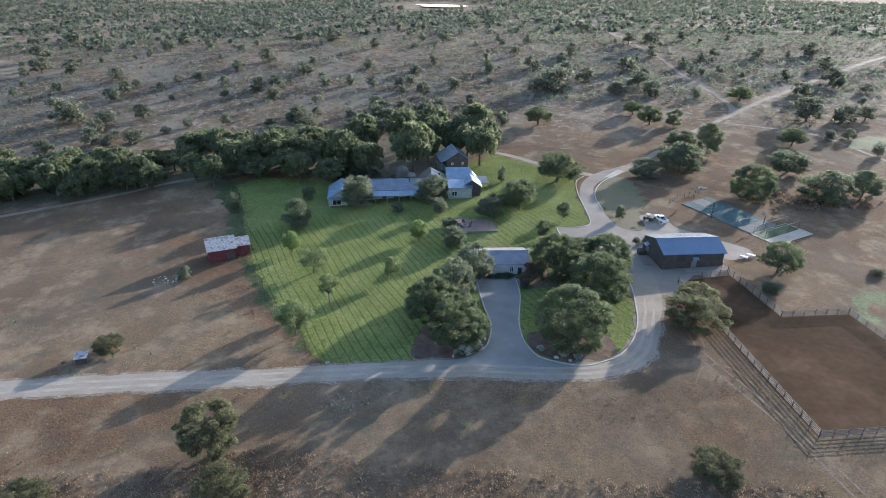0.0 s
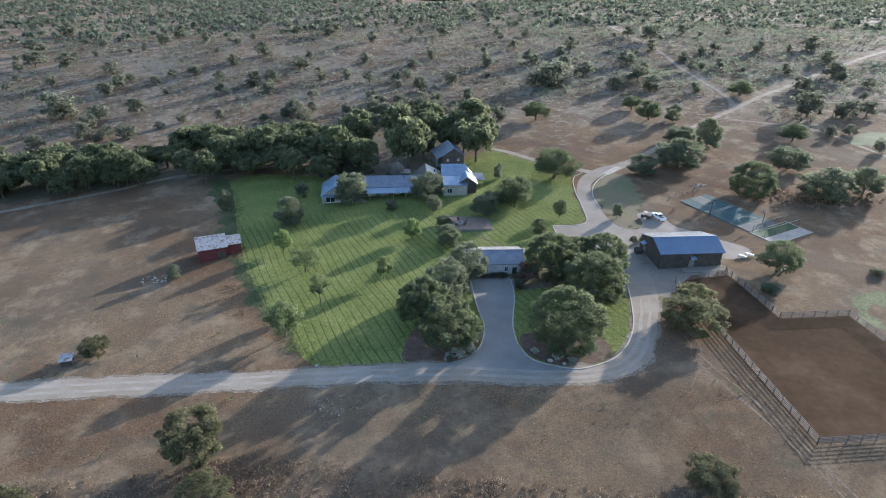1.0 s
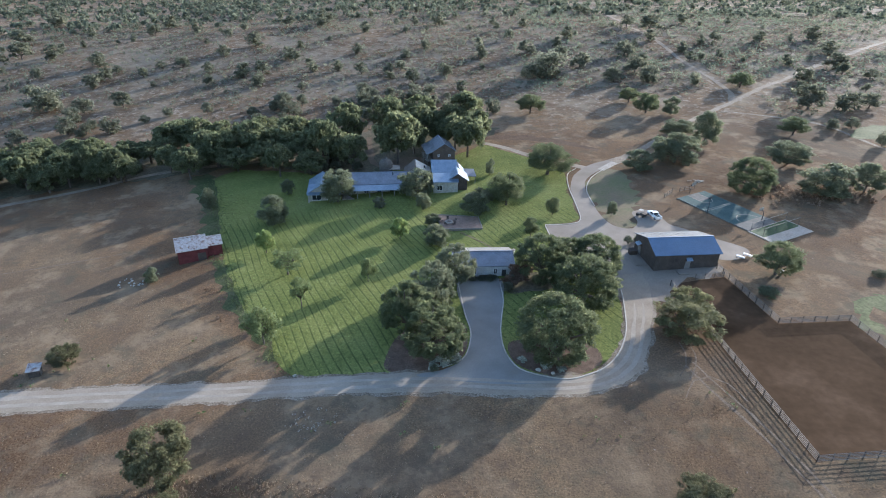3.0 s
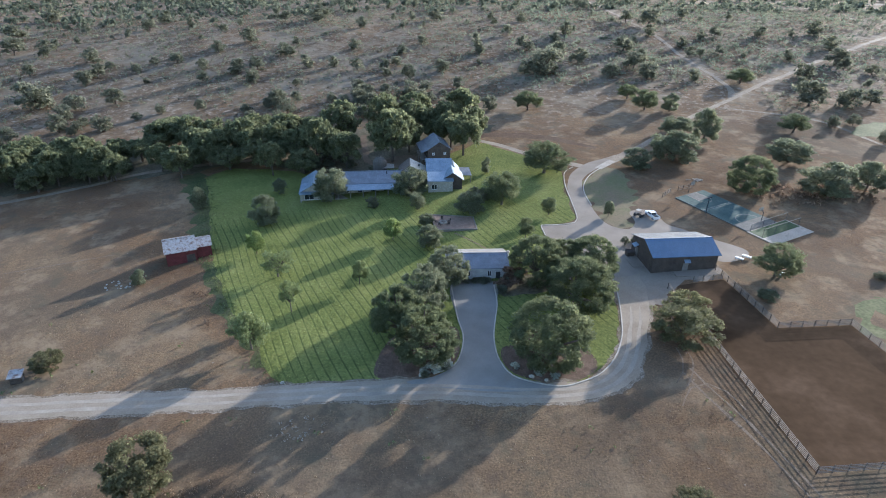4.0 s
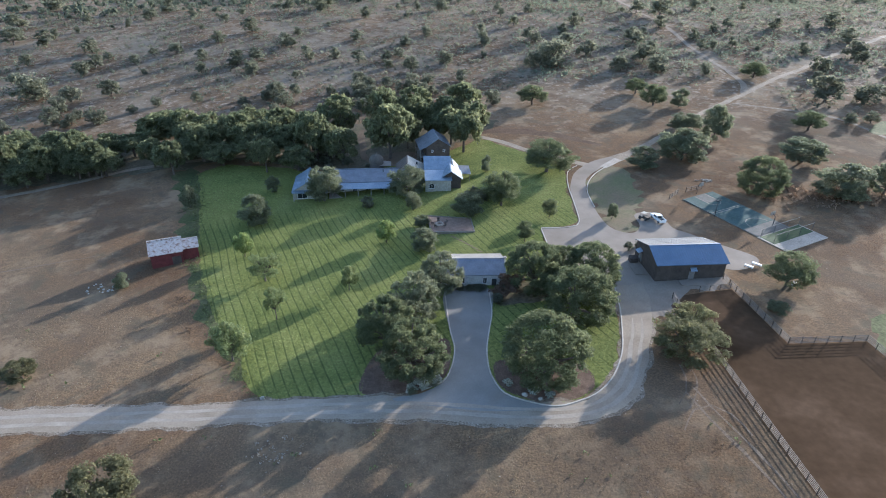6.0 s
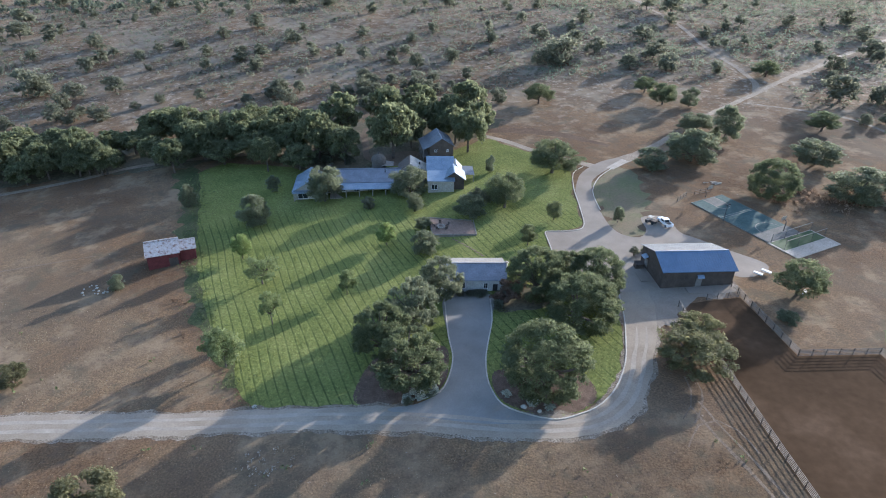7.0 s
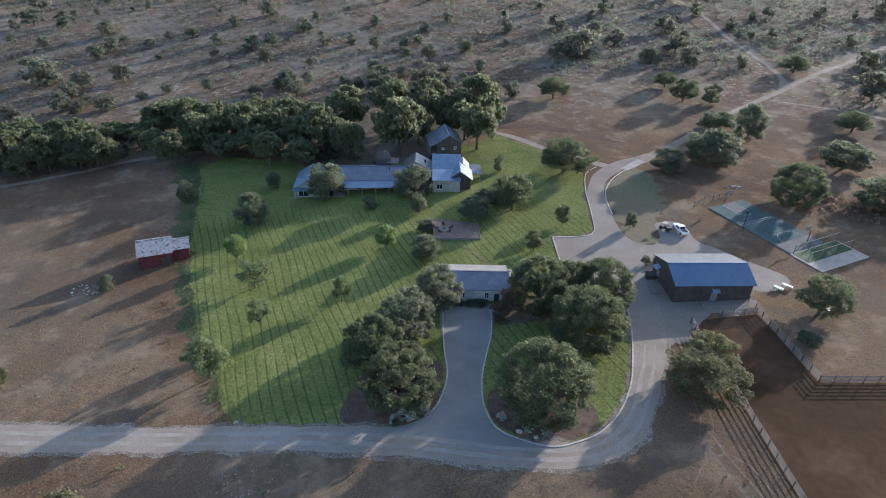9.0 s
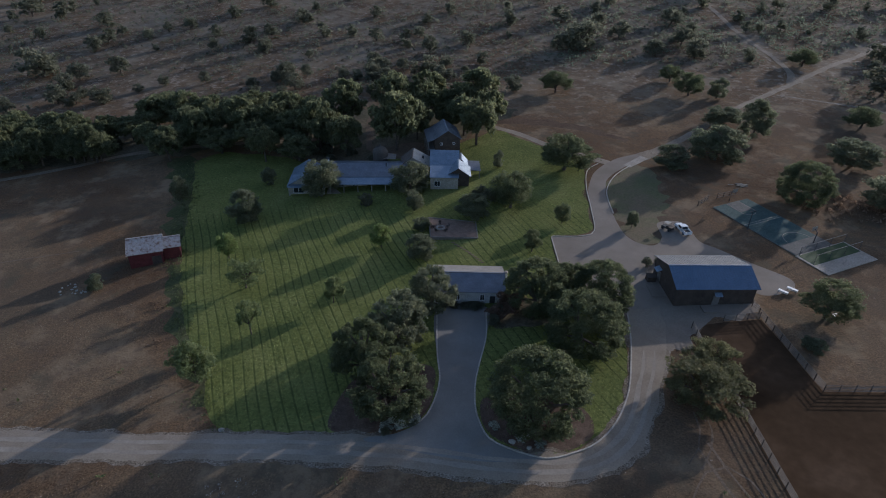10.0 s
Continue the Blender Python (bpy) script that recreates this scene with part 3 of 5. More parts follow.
for side in (-1, 1):
    ribbon("wheel_rut", [(-420, 22 + side * 1.1, 0.9), (-180, 4 + side * 1.1, 0.9), (-110, 0.2 + side * 1.1, 0.9), (-49, -2 + side * 1.1, 0.9), (-27, -2.9 + side * 1.0, 0.9), (-8, -3.7 + side, 0.8),
                         (12, -4 + side, 0.8), (28, -5 + side, 0.8), (45, -7.8 + side, 0.8), (55, -8.4 + side * 0.9, 0.8), (62 - side * 0.6, -6.4 + side * 0.7, 0.8), (67.5 - side * 0.8, -1 + side * 0.5, 0.8),
                         (71.4 - side, 7, 0.8), (74.0 - side, 13, 0.6), (75.6 - side, 18, 0.2)], 0.064, M["rut"], "smooth pale wheel rut on the gravel road", across=2)
DRIVE = [(35.4, 32), (35.4, 17), (36, 10.8), (35, 5.2), (33.1, 1.1), (29, -1.6), (24, -3), (40, -7), (52, -7.2), (47.8, -5.3), (44, -2.9), (42.5, 0.9), (42.1, 4.5),
                   (42.4, 10), (43.5, 16), (45, 22.5), (45.6, 32)]
sheet("driveway", DRIVE, 0.06, M["drive"], "grey paved drive in front of the garage")
sheet("motor_court", [(63.7, 46), (63.7, 59.6), (63.9, 60.5), (64.8, 60.5), (71, 60.4), (74.8, 62.8), (77, 72), (81, 72), (82, 62), (84.2, 57.4), (88, 56), (91, 60), (92, 67), (98.5, 67), (99.5, 58), (102, 55),
                      (108, 48), (114, 41), (111, 36.5), (104, 36), (103, 46), (83.5, 46), (82.8, 33), (74, 31), (70, 36), (65, 42)], 0.066, M["asphalt"], "grey paved yard beside the barn")
ribbon("drive_north", [(78.6, 66, 5.4), (79.2, 75, 5), (80.3, 86, 4.8), (84, 96, 5), (91, 103.8, 5.6), (99.6, 108.6, 5), (104, 112, 4.2)], 0.072, M["asphalt"], "grey drive leading past the lawn")
ribbon("lane", [(99.6, 108.6, 4.2), (107.8, 115, 3.2), (115.2, 121.0, 2.8), (148.4, 152.3, 2.5), (167.5, 167.7, 2.5), (187.2, 183.6, 2.6), (209, 201.5, 2.5), (231, 218, 2.5), (257, 238.2, 2.6), (300, 267.5, 2.6), (361, 309, 2.6), (460, 372, 3)],
       0.15, M["lane"], "pale dirt lane climbing away past trees", rag=0.35)
ribbon("concrete_apron", [(92.8, 101.6, 2.4), (99, 107, 2.8), (105.2, 112.9, 3.0)], 0.09, M["concrete"], "pale concrete crossing on the lane")
ribbon("far_lane", [(180, 178.5, 3.0), (186.5, 192, 3.0), (188.4, 210, 2.7), (188, 232, 2.6), (189, 262, 2.6), (190, 289, 2.8), (189, 351, 2.9), (194.5, 443, 3.2), (200, 515, 3.4), (214, 600, 3.6)], 0.2, M["lane"], "pale dirt lane up the hillside", rag=0.35)
ribbon("footpath", [(52, 136, 2.6), (62, 128, 2.6), (69, 120, 2.8), (76, 113.4, 3), (88, 104, 3.2)], 0.05, M["gravel"], "tan dirt path along the lawn")
ribbon("back_track", [(-190, 70, 2.5), (-107, 100.4, 2.4), (-84, 110, 2.4), (-68, 118.6, 2.4), (-40, 124, 2.4), (0, 126, 2.4)], 0.05, M["lane"], "pale dirt track under the trees")
ribbon("soil_bank", [(54, 138.5, 3), (62, 139.5, 4.5), (72, 137.5, 5), (83, 133, 4.6), (93, 125.5, 3.6), (98, 121, 2)], 0.06, M["bank"], "bare red-brown soil bank beside the meadow", rag=1.2)
sheet("courtyard", [(15.5, 110.5), (16, 117), (22, 121), (28, 121.5), (32, 117), (31.5, 110)], 0.05, M["worn"], "bare tan courtyard behind the house", rag=1)
ribbon("courtyard_path", [(16, 113, 2.6), (11.5, 118, 2.8), (10.6, 126, 2.6), (9.2, 135.5, 2.4), (9, 146, 2.2)], 0.06, M["worn"], "tan dirt path through the grove", rag=0.5)
ribbon("side_track", [(168.5, 165.4, 1.6), (182, 158.8, 1.8), (199, 148.5, 2), (206, 138, 2), (209, 118, 2), (213, 90, 2)], 0.1, M["verge"], "faint dirt track in the pasture")
sheet("gravel_yard", [(76, 22), (80, 18), (84, 18.5), (86, 24), (92, 27.5), (101, 29), (101.5, 33.5), (86.5, 33.5), (86, 46), (78, 46), (77, 32)], 0.048, M["yard"], "grey gravel yard against the barn wall", rag=3)
sheet("yard_grass", [(81.6, 72), (82.4, 84), (86.8, 94.6), (94, 102.4), (101, 97), (99, 84), (95, 71.5), (91.6, 68), (90.6, 61), (88, 57), (84.6, 58.6), (82.4, 63)], 0.035, M["yard_grass"], "thin green and tan grass between the drives", rag=3.5)
ribbon("worn_track", [(74, -8, 0.3), (76.6, -5, 0.3), (78.2, -1.5, 0.3), (78.4, 2.5, 0.3)], 0.036, M["worn"], "faint curved wheel track beside the road", across=2)
ribbon("worn_track", [(75.6, -9, 0.3), (78.4, -5.4, 0.3), (80, -1.6, 0.3), (80.2, 1.5, 0.3)], 0.036, M["worn"], "faint curved wheel track beside the road", across=2)
ribbon("worn_track", [(72.5, -14, 0.4), (76, -9.5, 0.4), (79.6, -8.5, 0.4), (82, -11, 0.4), (83, -16, 0.4)], 0.034, M["worn"], "faint curved wheel track beside the road", across=2)
ribbon("worn_track", [(-150, 44, 0.5), (-110, 47, 0.5), (-80, 52, 0.5), (-55, 58, 0.5)], 0.034, M["worn"], "faint wheel track across the dry field", across=2)
sheet("arena_floor", [(86.2, -30.4), (119.5, -30.4), (119.5, -10), (118.5, 6.6), (102.4, 7), (101.6, 20), (100.9, 27.2), (93, 26.3), (89, 25.6), (86.2, 22), (86.2, 5)], 0.02, M["arena"],
      "bare reddish-brown riding arena soil", soft_edge=False)
ribbon("worn_track", [(76.5, -5, 0.4), (78, -12, 0.4), (80, -20, 0.4), (82.5, -34, 0.4), (84, -50, 0.4)], 0.03, M["worn"], "faint worn wheel track in the field", across=2)
ribbon("worn_track", [(78.4, -4, 0.4), (80, -11.5, 0.4), (82, -19.5, 0.4), (84.3, -33.5, 0.4), (86, -50, 0.4)], 0.03, M["worn"], "faint worn wheel track in the field", across=2)
for pts, label in (([(29, -0.9), (33.1, 1.2), (35, 5.2), (36, 10.8), (35.5, 17), (35.3, 23.6), (35.2, 31)], "pale stone edging along the drive"),
                   ([(45.4, 30), (45, 22.5), (43.6, 16), (42.4, 10), (42.1, 4.5), (42.6, 0.9), (44.1, -2.8), (47.8, -5.2), (52.7, -6.8), (57.3, -5.7), (61.1, -3.8), (65.2, 0.5), (69, 7.4),
                     (71.5, 15.3), (73.2, 22), (74.6, 30)], "pale stone edging round the oak lawn"),
                   ([(63.5, 45), (63.5, 59.8), (63.7, 60.7), (64.6, 60.7), (71, 60.7), (74.8, 63.2), (76.4, 74.5), (77.6, 87.2), (80.1, 98.6), (84.4, 103.6)], "pale stone edging along the lawn"),
                   ([(81.8, 72), (82.8, 84.5), (87.4, 94.7), (94.4, 102.4)], "pale stone edging along the lane")):
    kerb("kerb", pts, 0.26, 0.13, M["kerb"], label)


def inside(x, y, outline):
    """Which of the places x, y lie within an outline."""
    hit = np.zeros(len(x), bool)
    for (ax, ay), (bx, by) in zip(outline, outline[1:] + outline[:1]):
        if ay != by:
            hit ^= ((ay > y) != (by > y)) & (x < ax + (bx - ax) * (y - ay) / (by - ay))
    return hit


def lawn_grass(step=0.34, height=0.05):
    """Tufts of grass standing on the lawn, missing along the mower's furrows."""
    rng = np.random.default_rng(77)
    x, y = np.meshgrid(np.arange(-46, 80, step), np.arange(-8, 132, step))
    x, y = x.ravel() + rng.uniform(-0.5, 0.5, x.size) * step, y.ravel() + rng.uniform(-0.5, 0.5, y.size) * step
    keep = inside(x, y, LAWN) & ~inside(x, y, DRIVE) & ~inside(x, y, BED_WEST) & ~inside(x, y, BED_EAST)
    for x0, x1, y0, y1 in ((-9, 47, 86, 105), (34, 50, 33, 43.5), (32, 45.4, 59.5, 70.4), (46.6, 60.4, 25.6, 33.8), (30, 41, 108, 120)):
        keep &= ~((x > x0) & (x < x1) & (y > y0) & (y < y1))
    row = (0.93 * x + 0.37 * y + 0.22 * np.sin(y * 0.21 + x * 0.07) + 0.16 * np.sin(x * 0.33)) / 1.9 % 1.0
    worn = np.sin(x * 0.11 + 1.0) + np.sin(y * 0.13) + rng.normal(0, 0.8, x.size) > -0.9
    keep &= ~((np.abs(row - 0.5) < 0.13) & worn & (x < 36) & (y < 78))
    x, y = x[keep], y[keep]
    z = land(x, y)
    n = len(x)
    a = rng.uniform(0, math.pi, n)
    w, h = rng.uniform(0.16, 0.3, n), height * rng.uniform(0.6, 1.4, n)
    lean = rng.normal(0, 0.07, (2, n))
    dx, dy = np.cos(a) * w, np.sin(a) * w
    v = np.stack([np.stack([x - dx, y - dy, z], 1), np.stack([x + dx, y + dy, z], 1),
                  np.stack([x + dx * 0.7 + lean[0], y + dy * 0.7 + lean[1], z + h], 1), np.stack([x - dx * 0.7 + lean[0], y - dy * 0.7 + lean[1], z + h], 1)], 1).reshape(-1, 3)
    tagged(new("lawn_grass", mesh_from("lawn_grass", v.tolist(), np.arange(4 * n).reshape(-1, 4).tolist(), M["grass_blade"])), "short green tufts of the mown lawn", "grass", kind="stuff")


lawn_grass()
pv = [(POND[0] + 34 * math.cos(a) * (1 + 0.25 * math.sin(3 * a + 1)), POND[1] + 40 * math.sin(a) * (1 + 0.2 * math.cos(2 * a)), POND[2] + 1.3) for a in np.linspace(0, math.tau, 60, endpoint=False)]
tagged(new("water", mesh_from("water", pv, [tuple(range(60))], M["water"])), "bright still pond reflecting the sky", "pond", kind="structure")


# ---- trees ----
def leaves(rng, centres, radii, count, size, squash=0.8, upright=False):
    """Leaf sprays on the outer shells of rounded clumps: arrays of corners and faces."""
    c = np.array(centres)
    r = np.array(radii)
    pick = rng.choice(len(c), count, p=r ** 2 / (r ** 2).sum())
    d = rng.normal(size=(count, 3))
    d[:, 2] = d[:, 2] * 0.9 + 0.25
    d /= np.linalg.norm(d, axis=1)[:, None]
    depth = rng.uniform(0.3, 1.0, count)[:, None] ** 0.6 * rng.uniform(0.9, 1.22, count)[:, None]
    depth *= np.where(rng.uniform(size=count) < 0.14, rng.uniform(1.08, 1.38, count), 1.0)[:, None]
    p = c[pick] + d * r[pick][:, None] * depth * np.array([1, 1, squash])
    nrm = d + rng.normal(scale=0.5, size=(count, 3)) + np.array([0, 0, 0.25])
    if upright:
        nrm[:, 2] *= 0.25
    nrm /= np.linalg.norm(nrm, axis=1)[:, None]
    a = np.cross(nrm, rng.normal(size=(count, 3)) * (np.array([1, 1, 0.2]) if upright else 1))
    a /= np.linalg.norm(a, axis=1)[:, None]
    b = np.cross(nrm, a)
    s = size * rng.uniform(0.6, 1.4, count)[:, None]
    k = s * rng.uniform(0.45, 0.9, count)[:, None]
    mid = nrm * s * 0.3
    v = np.stack([p - a * s - mid, p + b * k, p + a * s - mid, p - b * k], 1).reshape(-1, 3)
    f = np.arange(count * 4).reshape(-1, 4)
    return v, f


def clumps(rng, n, low, top, spread, size, dome=1.0, even=0.0):
    """Clump centres in a rounded crown of width 1 between the heights low and top."""
    cs, rs = [], []
    mid, half = (low + top) / 2, (top - low) / 2
    for i in range(n):
        a = i * 2.39996 + rng.uniform(-0.5, 0.5)
        q = rng.uniform(-0.75, 1.0)
        w = math.sqrt(max(0.0, 1 - (abs(q) * dome) ** 2))
        rr = size * rng.uniform(0.5, 1.25)
        reach = (spread - rr * 0.8) * rng.uniform(0.62 + even, 1.12 - even)
        cs.append((w * reach * math.cos(a), w * reach * math.sin(a), mid + q * (half - rr * 0.5)))
        rs.append(rr)
    cs.append((0, 0, mid))
    rs.append(min(size * 2.2, spread * 0.6))
    return cs, rs


def trunk_mesh(rng, name, cs, fork, girth, limbs):
    """A tapered trunk that forks into limbs reaching for the clumps."""
    bm = None
    lean = rng.uniform(-0.03, 0.03, 2)
    top = (lean[0], lean[1], fork)
    bm = tube([(0, 0, -0.04), (0, 0, 0.02), (lean[0] * 0.4, lean[1] * 0.4, fork * 0.5), top], [girth * 1.5, girth * 1.1, girth, girth * 0.8], bm)
    for i in rng.choice(len(cs) - 1, min(limbs, len(cs) - 1), replace=False):
        e = np.array(cs[i])
        m = np.array(top) * 0.5 + e * 0.5 + np.array([0, 0, 0.05]) + rng.normal(scale=0.02, size=3)
        bm = tube([top, tuple(m), tuple(e)], [girth * 0.6, girth * 0.4, girth * 0.14], bm, sides=5)
    me = bpy.data.meshes.new(name)
    bm.to_mesh(me)
    bm.free()
    me.materials.append(M["bark"])
    return me


def tree_kind(name, leaf, n_clump, n_leaf, size, low, spread, clump, fork, girth, limbs, variants, label, category, group, dome=1.0, even=0.0):
    """Unit-sized trees (1 wide, 1 high) to be copied at their true sizes."""
    made = []
    for k in range(variants):
        rng = np.random.default_rng(100 * len(name) + 7 * k + n_clump)
        cs, rs = clumps(rng, n_clump, low, 0.99, spread, clump, dome, even)
        v, f = leaves(rng, cs, rs, n_leaf, size)
        v[:, 2] = np.maximum(v[:, 2] / max(v[:, 2].max(), 1e-6), 0.004)
        made.append((mesh_from("crown", v.tolist(), f.tolist(), M[leaf]), trunk_mesh(rng, "trunk", cs, fork, girth, limbs)))

    def plant(i, x, y, w, h, z=None, mark=""):
        rng = random.Random(i * 31 + int(w * 10))
        crown, trunk = made[i % variants]
        m = pose(x, y, (relief(x, y) if z is None else z), 0, 0, rng.uniform(0, 360)) @ Matrix.Diagonal((w, w, h, 1))
        t = thing(name, m, mark or label, category, group)
        for part_name, me in (("trunk", trunk), ("crown", crown)):
            ob = new(part_name, me)
            ob.parent = t
        return t
    return plant


def lane_near(x, y):
    for pts in ([(108, 115), (148, 152), (187, 184), (257, 238), (361, 309)], [(183, 186), (188, 210), (189, 262), (189, 351), (200, 515)]):
        for (ax, ay), (bx, by) in zip(pts, pts[1:]):
            t = ((x - ax) * (bx - ax) + (y - ay) * (by - ay)) / ((bx - ax) ** 2 + (by - ay) ** 2)
            t = min(max(t, 0), 1)
            if math.hypot(ax + t * (bx - ax) - x, ay + t * (by - ay) - y) < 6:
                return True
    return False


OAKS = [(51.8, 1.2, 17.0, 13.6), (62.9, 19.1, 16.2, 12.2), (55.6, 31.0, 14.4, 12), (69.0, 30.8, 13.4, 11.3), (62.4, 32.6, 10.4, 10.2), (134.2, 77.7, 15.4, 12.1)]
PARK_OAKS = [(73.1, 99.6, 17.9, 11), (113.9, 27.5, 11.2, 8.5), (182.6, 132.1, 12.7, 7.6), (-16.6, -24.5, 10.8, 11.4), (133, 164.7, 12.6, 9.2), (130.6, 180.9, 10, 7), (195.8, 200.8, 13.1, 7.7), (80.8, 168.4, 13.3, 8.7), (54.6, 76, 11.8, 10.8), (67.2, 67.2, 4.4, 5.8), (57.7, 53.7, 4.6, 6.2)]
OLIVE_TREES = [(44.2, 70.8, 9.4, 6.6), (53, 101.3, 3.4, 6.2), (-39.4, 84.6, 5.4, 7.6), (84.4, 64.3, 3.2, 5.0), (-42.0, 41, 3.9, 4.4), (121.5, 105.6, 17.8, 11.3), (162.1, 101.7, 16.1, 8), (157.7, 74.3, 17.8, 10.9), (171.7, 74.9, 11.8, 10.3), (1.3, 84.6, 11.8, 11), (26.6, 86.3, 12.4, 9.8), (30.9, 51.6, 7.6, 6.4), (30.7, 65, 5.4, 3.2), (-16.6, 70.8, 9.3, 9.6), (-15.8, 93, 4.8, 5.5), (28.4, 75.2, 5.1, 5.5), (105.8, 100.4, 11, 7.5), (140.3, 122.8, 11.3, 13.9), (134, 133.7, 14.5, 6.9), (143.1, 161.6, 8, 8.6), (106.4, 17.8, 4.8, 2.6), (-37.5, 133.3, 8.2, 9.7)]
YOUNG_TREES = [(-8, 10.9, 8.1, 9.3), (13, 34.3, 4.6, 6.9)]
GROVE_WEST = [(-100.2, 107.2, 11.2, 8.5), (-98.8, 123.8, 12.4, 10.6), (-109.4, 125.4, 16.6, 11.8), (-118.6, 123.3, 13.3, 12.2), (-10.4, 109, 10.9, 9.2), (4.6, 112, 11, 13.5), (-37.7, 116.5, 11.8, 9.4), (-52.8, 118.6, 11.2, 8.9), (-124.2, 114.3, 14.7, 10.1), (-109.7, 123.5, 14.2, 12.3), (-137.6, 128.4, 14.4, 14.3), (-10.7, 138.2, 11.1, 12), (38, 131.3, 9.2, 10.9), (-125.7, 118.9, 14.1, 12.4), (-129.8, 113.1, 15.7, 11.9), (-67.6, 147.3, 13.6, 11.1), (-33.3, 145.4, 12.5, 12)]
GROVE_EAST = [(29.9, 148.8, 12.1, 16.1), (20.8, 115.5, 14.8, 20), (48.7, 147.1, 13.9, 17.3), (47, 119, 12.7, 17.2), (1.1, 134.7, 13.6, 17.9), (-5, 118, 11.6, 17), (17.5, 143, 13.9, 17.8), (-21.2, 137.7, 13.3, 12.7), (-25.1, 117.8, 14.3, 11.2), (-34.9, 130.6, 12.9, 14.7), (-47.3, 138.3, 13.7, 12.2), (-57.7, 141.3, 12.2, 13.6), (-67.9, 139.4, 14.3, 12.6), (-73.5, 130, 12.7, 9.8), (-80.4, 126.4, 10.5, 10.5), (-77.8, 112.5, 9.9, 9.4), (-92.2, 127.8, 12.6, 9.7)]
SCRUB_A = [(-27.3, 250.7, 11.2, 7.3), (-2.6, 284.2, 10.2, 6.7), (1.3, 242.2, 10.1, 6.6), (-31, 387.3, 14, 7.5), (-0.4, 340.9, 10.4, 7.2), (28.8, 219.4, 10.4, 9), (47.6, 233.7, 10.9, 7.3), (38.4, 285.8, 8.2, 6.2), (69.3, 266.2, 9.6, 12), (52.1, 363.9, 15.5, 5.6), (98.5, 269.1, 15, 5.7), (100.5, 225.7, 23.9, 7.5), (131.6, 302.7, 14.5, 7), (110.7, 346.2, 10.7, 6.3), (123.3, 240.7, 14.4, 7.4), (117.3, 262.6, 11.5, 6.4), (-196, 310.9, 15.9, 7.1), (-156.3, 283.7, 14.7, 5.1), (-139.7, 266.6, 7.7, 5.2), (-143.7, 243.2, 12, 6.4), (-113.1, 205.6, 12.8, 8.1), (-150.3, 207.1, 23.1, 8)]
SCRUB_B = [(-129.8, 200.9, 12.1, 5.4), (-123.9, 171.2, 11, 8.3), (-84.4, 288.8, 12.2, 7.2), (-69.9, 312.1, 15.8, 6.2), (-54, 250.9, 12.4, 7.5), (-156.1, 377.8, 13.5, 6.5), (-155, 411.3, 15.3, 8.5), (-43.1, 277.9, 12.7, 7.4), (-59, 381.9, 12.5, 6.2), (-103.4, 271.9, 9.8, 5.2), (-116.8, 272.1, 7.2, 3.4), (-268, 465.7, 19.2, 6.2), (-240, 361.5, 17.7, 5), (-218.9, 316.5, 17.8, 7.1), (-34.5, 191.4, 9.2, 8), (-67.9, 188.5, 6.2, 5.5), (-94, 180.5, 5.8, 3.7), (-104, 169.5, 11.7, 4.1), (-62.9, 244.9, 13.8, 5.2), (64.1, 170.5, 9.3, 6.9), (157, 265.6, 15, 7.7), (195, 326, 20, 7)]
SCRUB_C = [(184.2, 297.7, 12.6, 3.7), (196.1, 273.6, 11, 6.8), (191.6, 252, 7.8, 6.5), (198.2, 251.7, 6.5, 5.4), (245.1, 243.1, 9.7, 6.4), (288.5, 269.4, 14.5, 6.4), (272, 237.8, 16, 5.6), (237.2, 212.9, 13.4, 4.3), (203, 137.8, 6.5, 4.8), (213.4, 139.6, 7.8, 4.8), (210.6, 117.9, 6.1, 6.3), (150.5, 228.8, 15.2, 4.3), (152.1, 212.6, 14, 4.4), (134.1, 216.2, 11.7, 4.3), (228.4, 297.5, 10.9, 4.5), (232.3, 358, 12.4, 5.9), (210.2, 165.5, 19.2, 5.3), (227.8, 164.3, 15.4, 5.6), (241.6, 167.6, 12, 5.8), (279, 217.8, 9.1, 4.9), (257.2, 294.1, 11.6, 4.1), (300.2, 304.1, 16.8, 6.6)]
SCRUB_D = [(17.3, 229.9, 7.7, 4.5), (22.8, 246.2, 8.4, 5.6), (67.9, 243.7, 5, 3.4), (138.7, 24.3, 4.7, 1.7), (83.2, 46.7, 3.3, 2.6), (86.6, 48.3, 3.3, 1.6), (27.3, -1.6, 2.1, 1.3), (30.8, 1.4, 4.6, 1.3), (49.1, -1.1, 2.5, 0.8), (36.3, 34.5, 4.8, 1.1), (50.9, 32.8, 4.4, 2.5), (43.1, 32.6, 5.2, 0.7), (-140.9, 252.9, 13, 5.7), (176.2, 435.8, 10.9, 5.3), (-34.4, 372.4, 15, 7.6), (26.1, 270.2, 9, 5.6), (184.2, 340.9, 14.5, 3.6)]
oak = tree_kind("oak_tree", "oak_leaf", 170, 26000, 0.0125, -0.06, 0.52, 0.075, 0.2, 0.035, 9, 4, "broad dark green live oak with a domed crown", "tree", "live oaks", 1.0, 0.14)
open_oak = tree_kind("oak_tree", "oak_leaf", 90, 20000, 0.0150, 0.04, 0.54, 0.092, 0.2, 0.038, 16, 2, "grey-green live oak with an open crown over mulch", "tree", "live oaks", 0.95, 0.04)
park_oak = tree_kind("oak_tree", "oak_leaf", 56, 10000, 0.0185, 0.1, 0.52, 0.125, 0.2, 0.03, 10, 4, "spreading live oak with a visible trunk on dry ground", "tree", "pasture oaks")
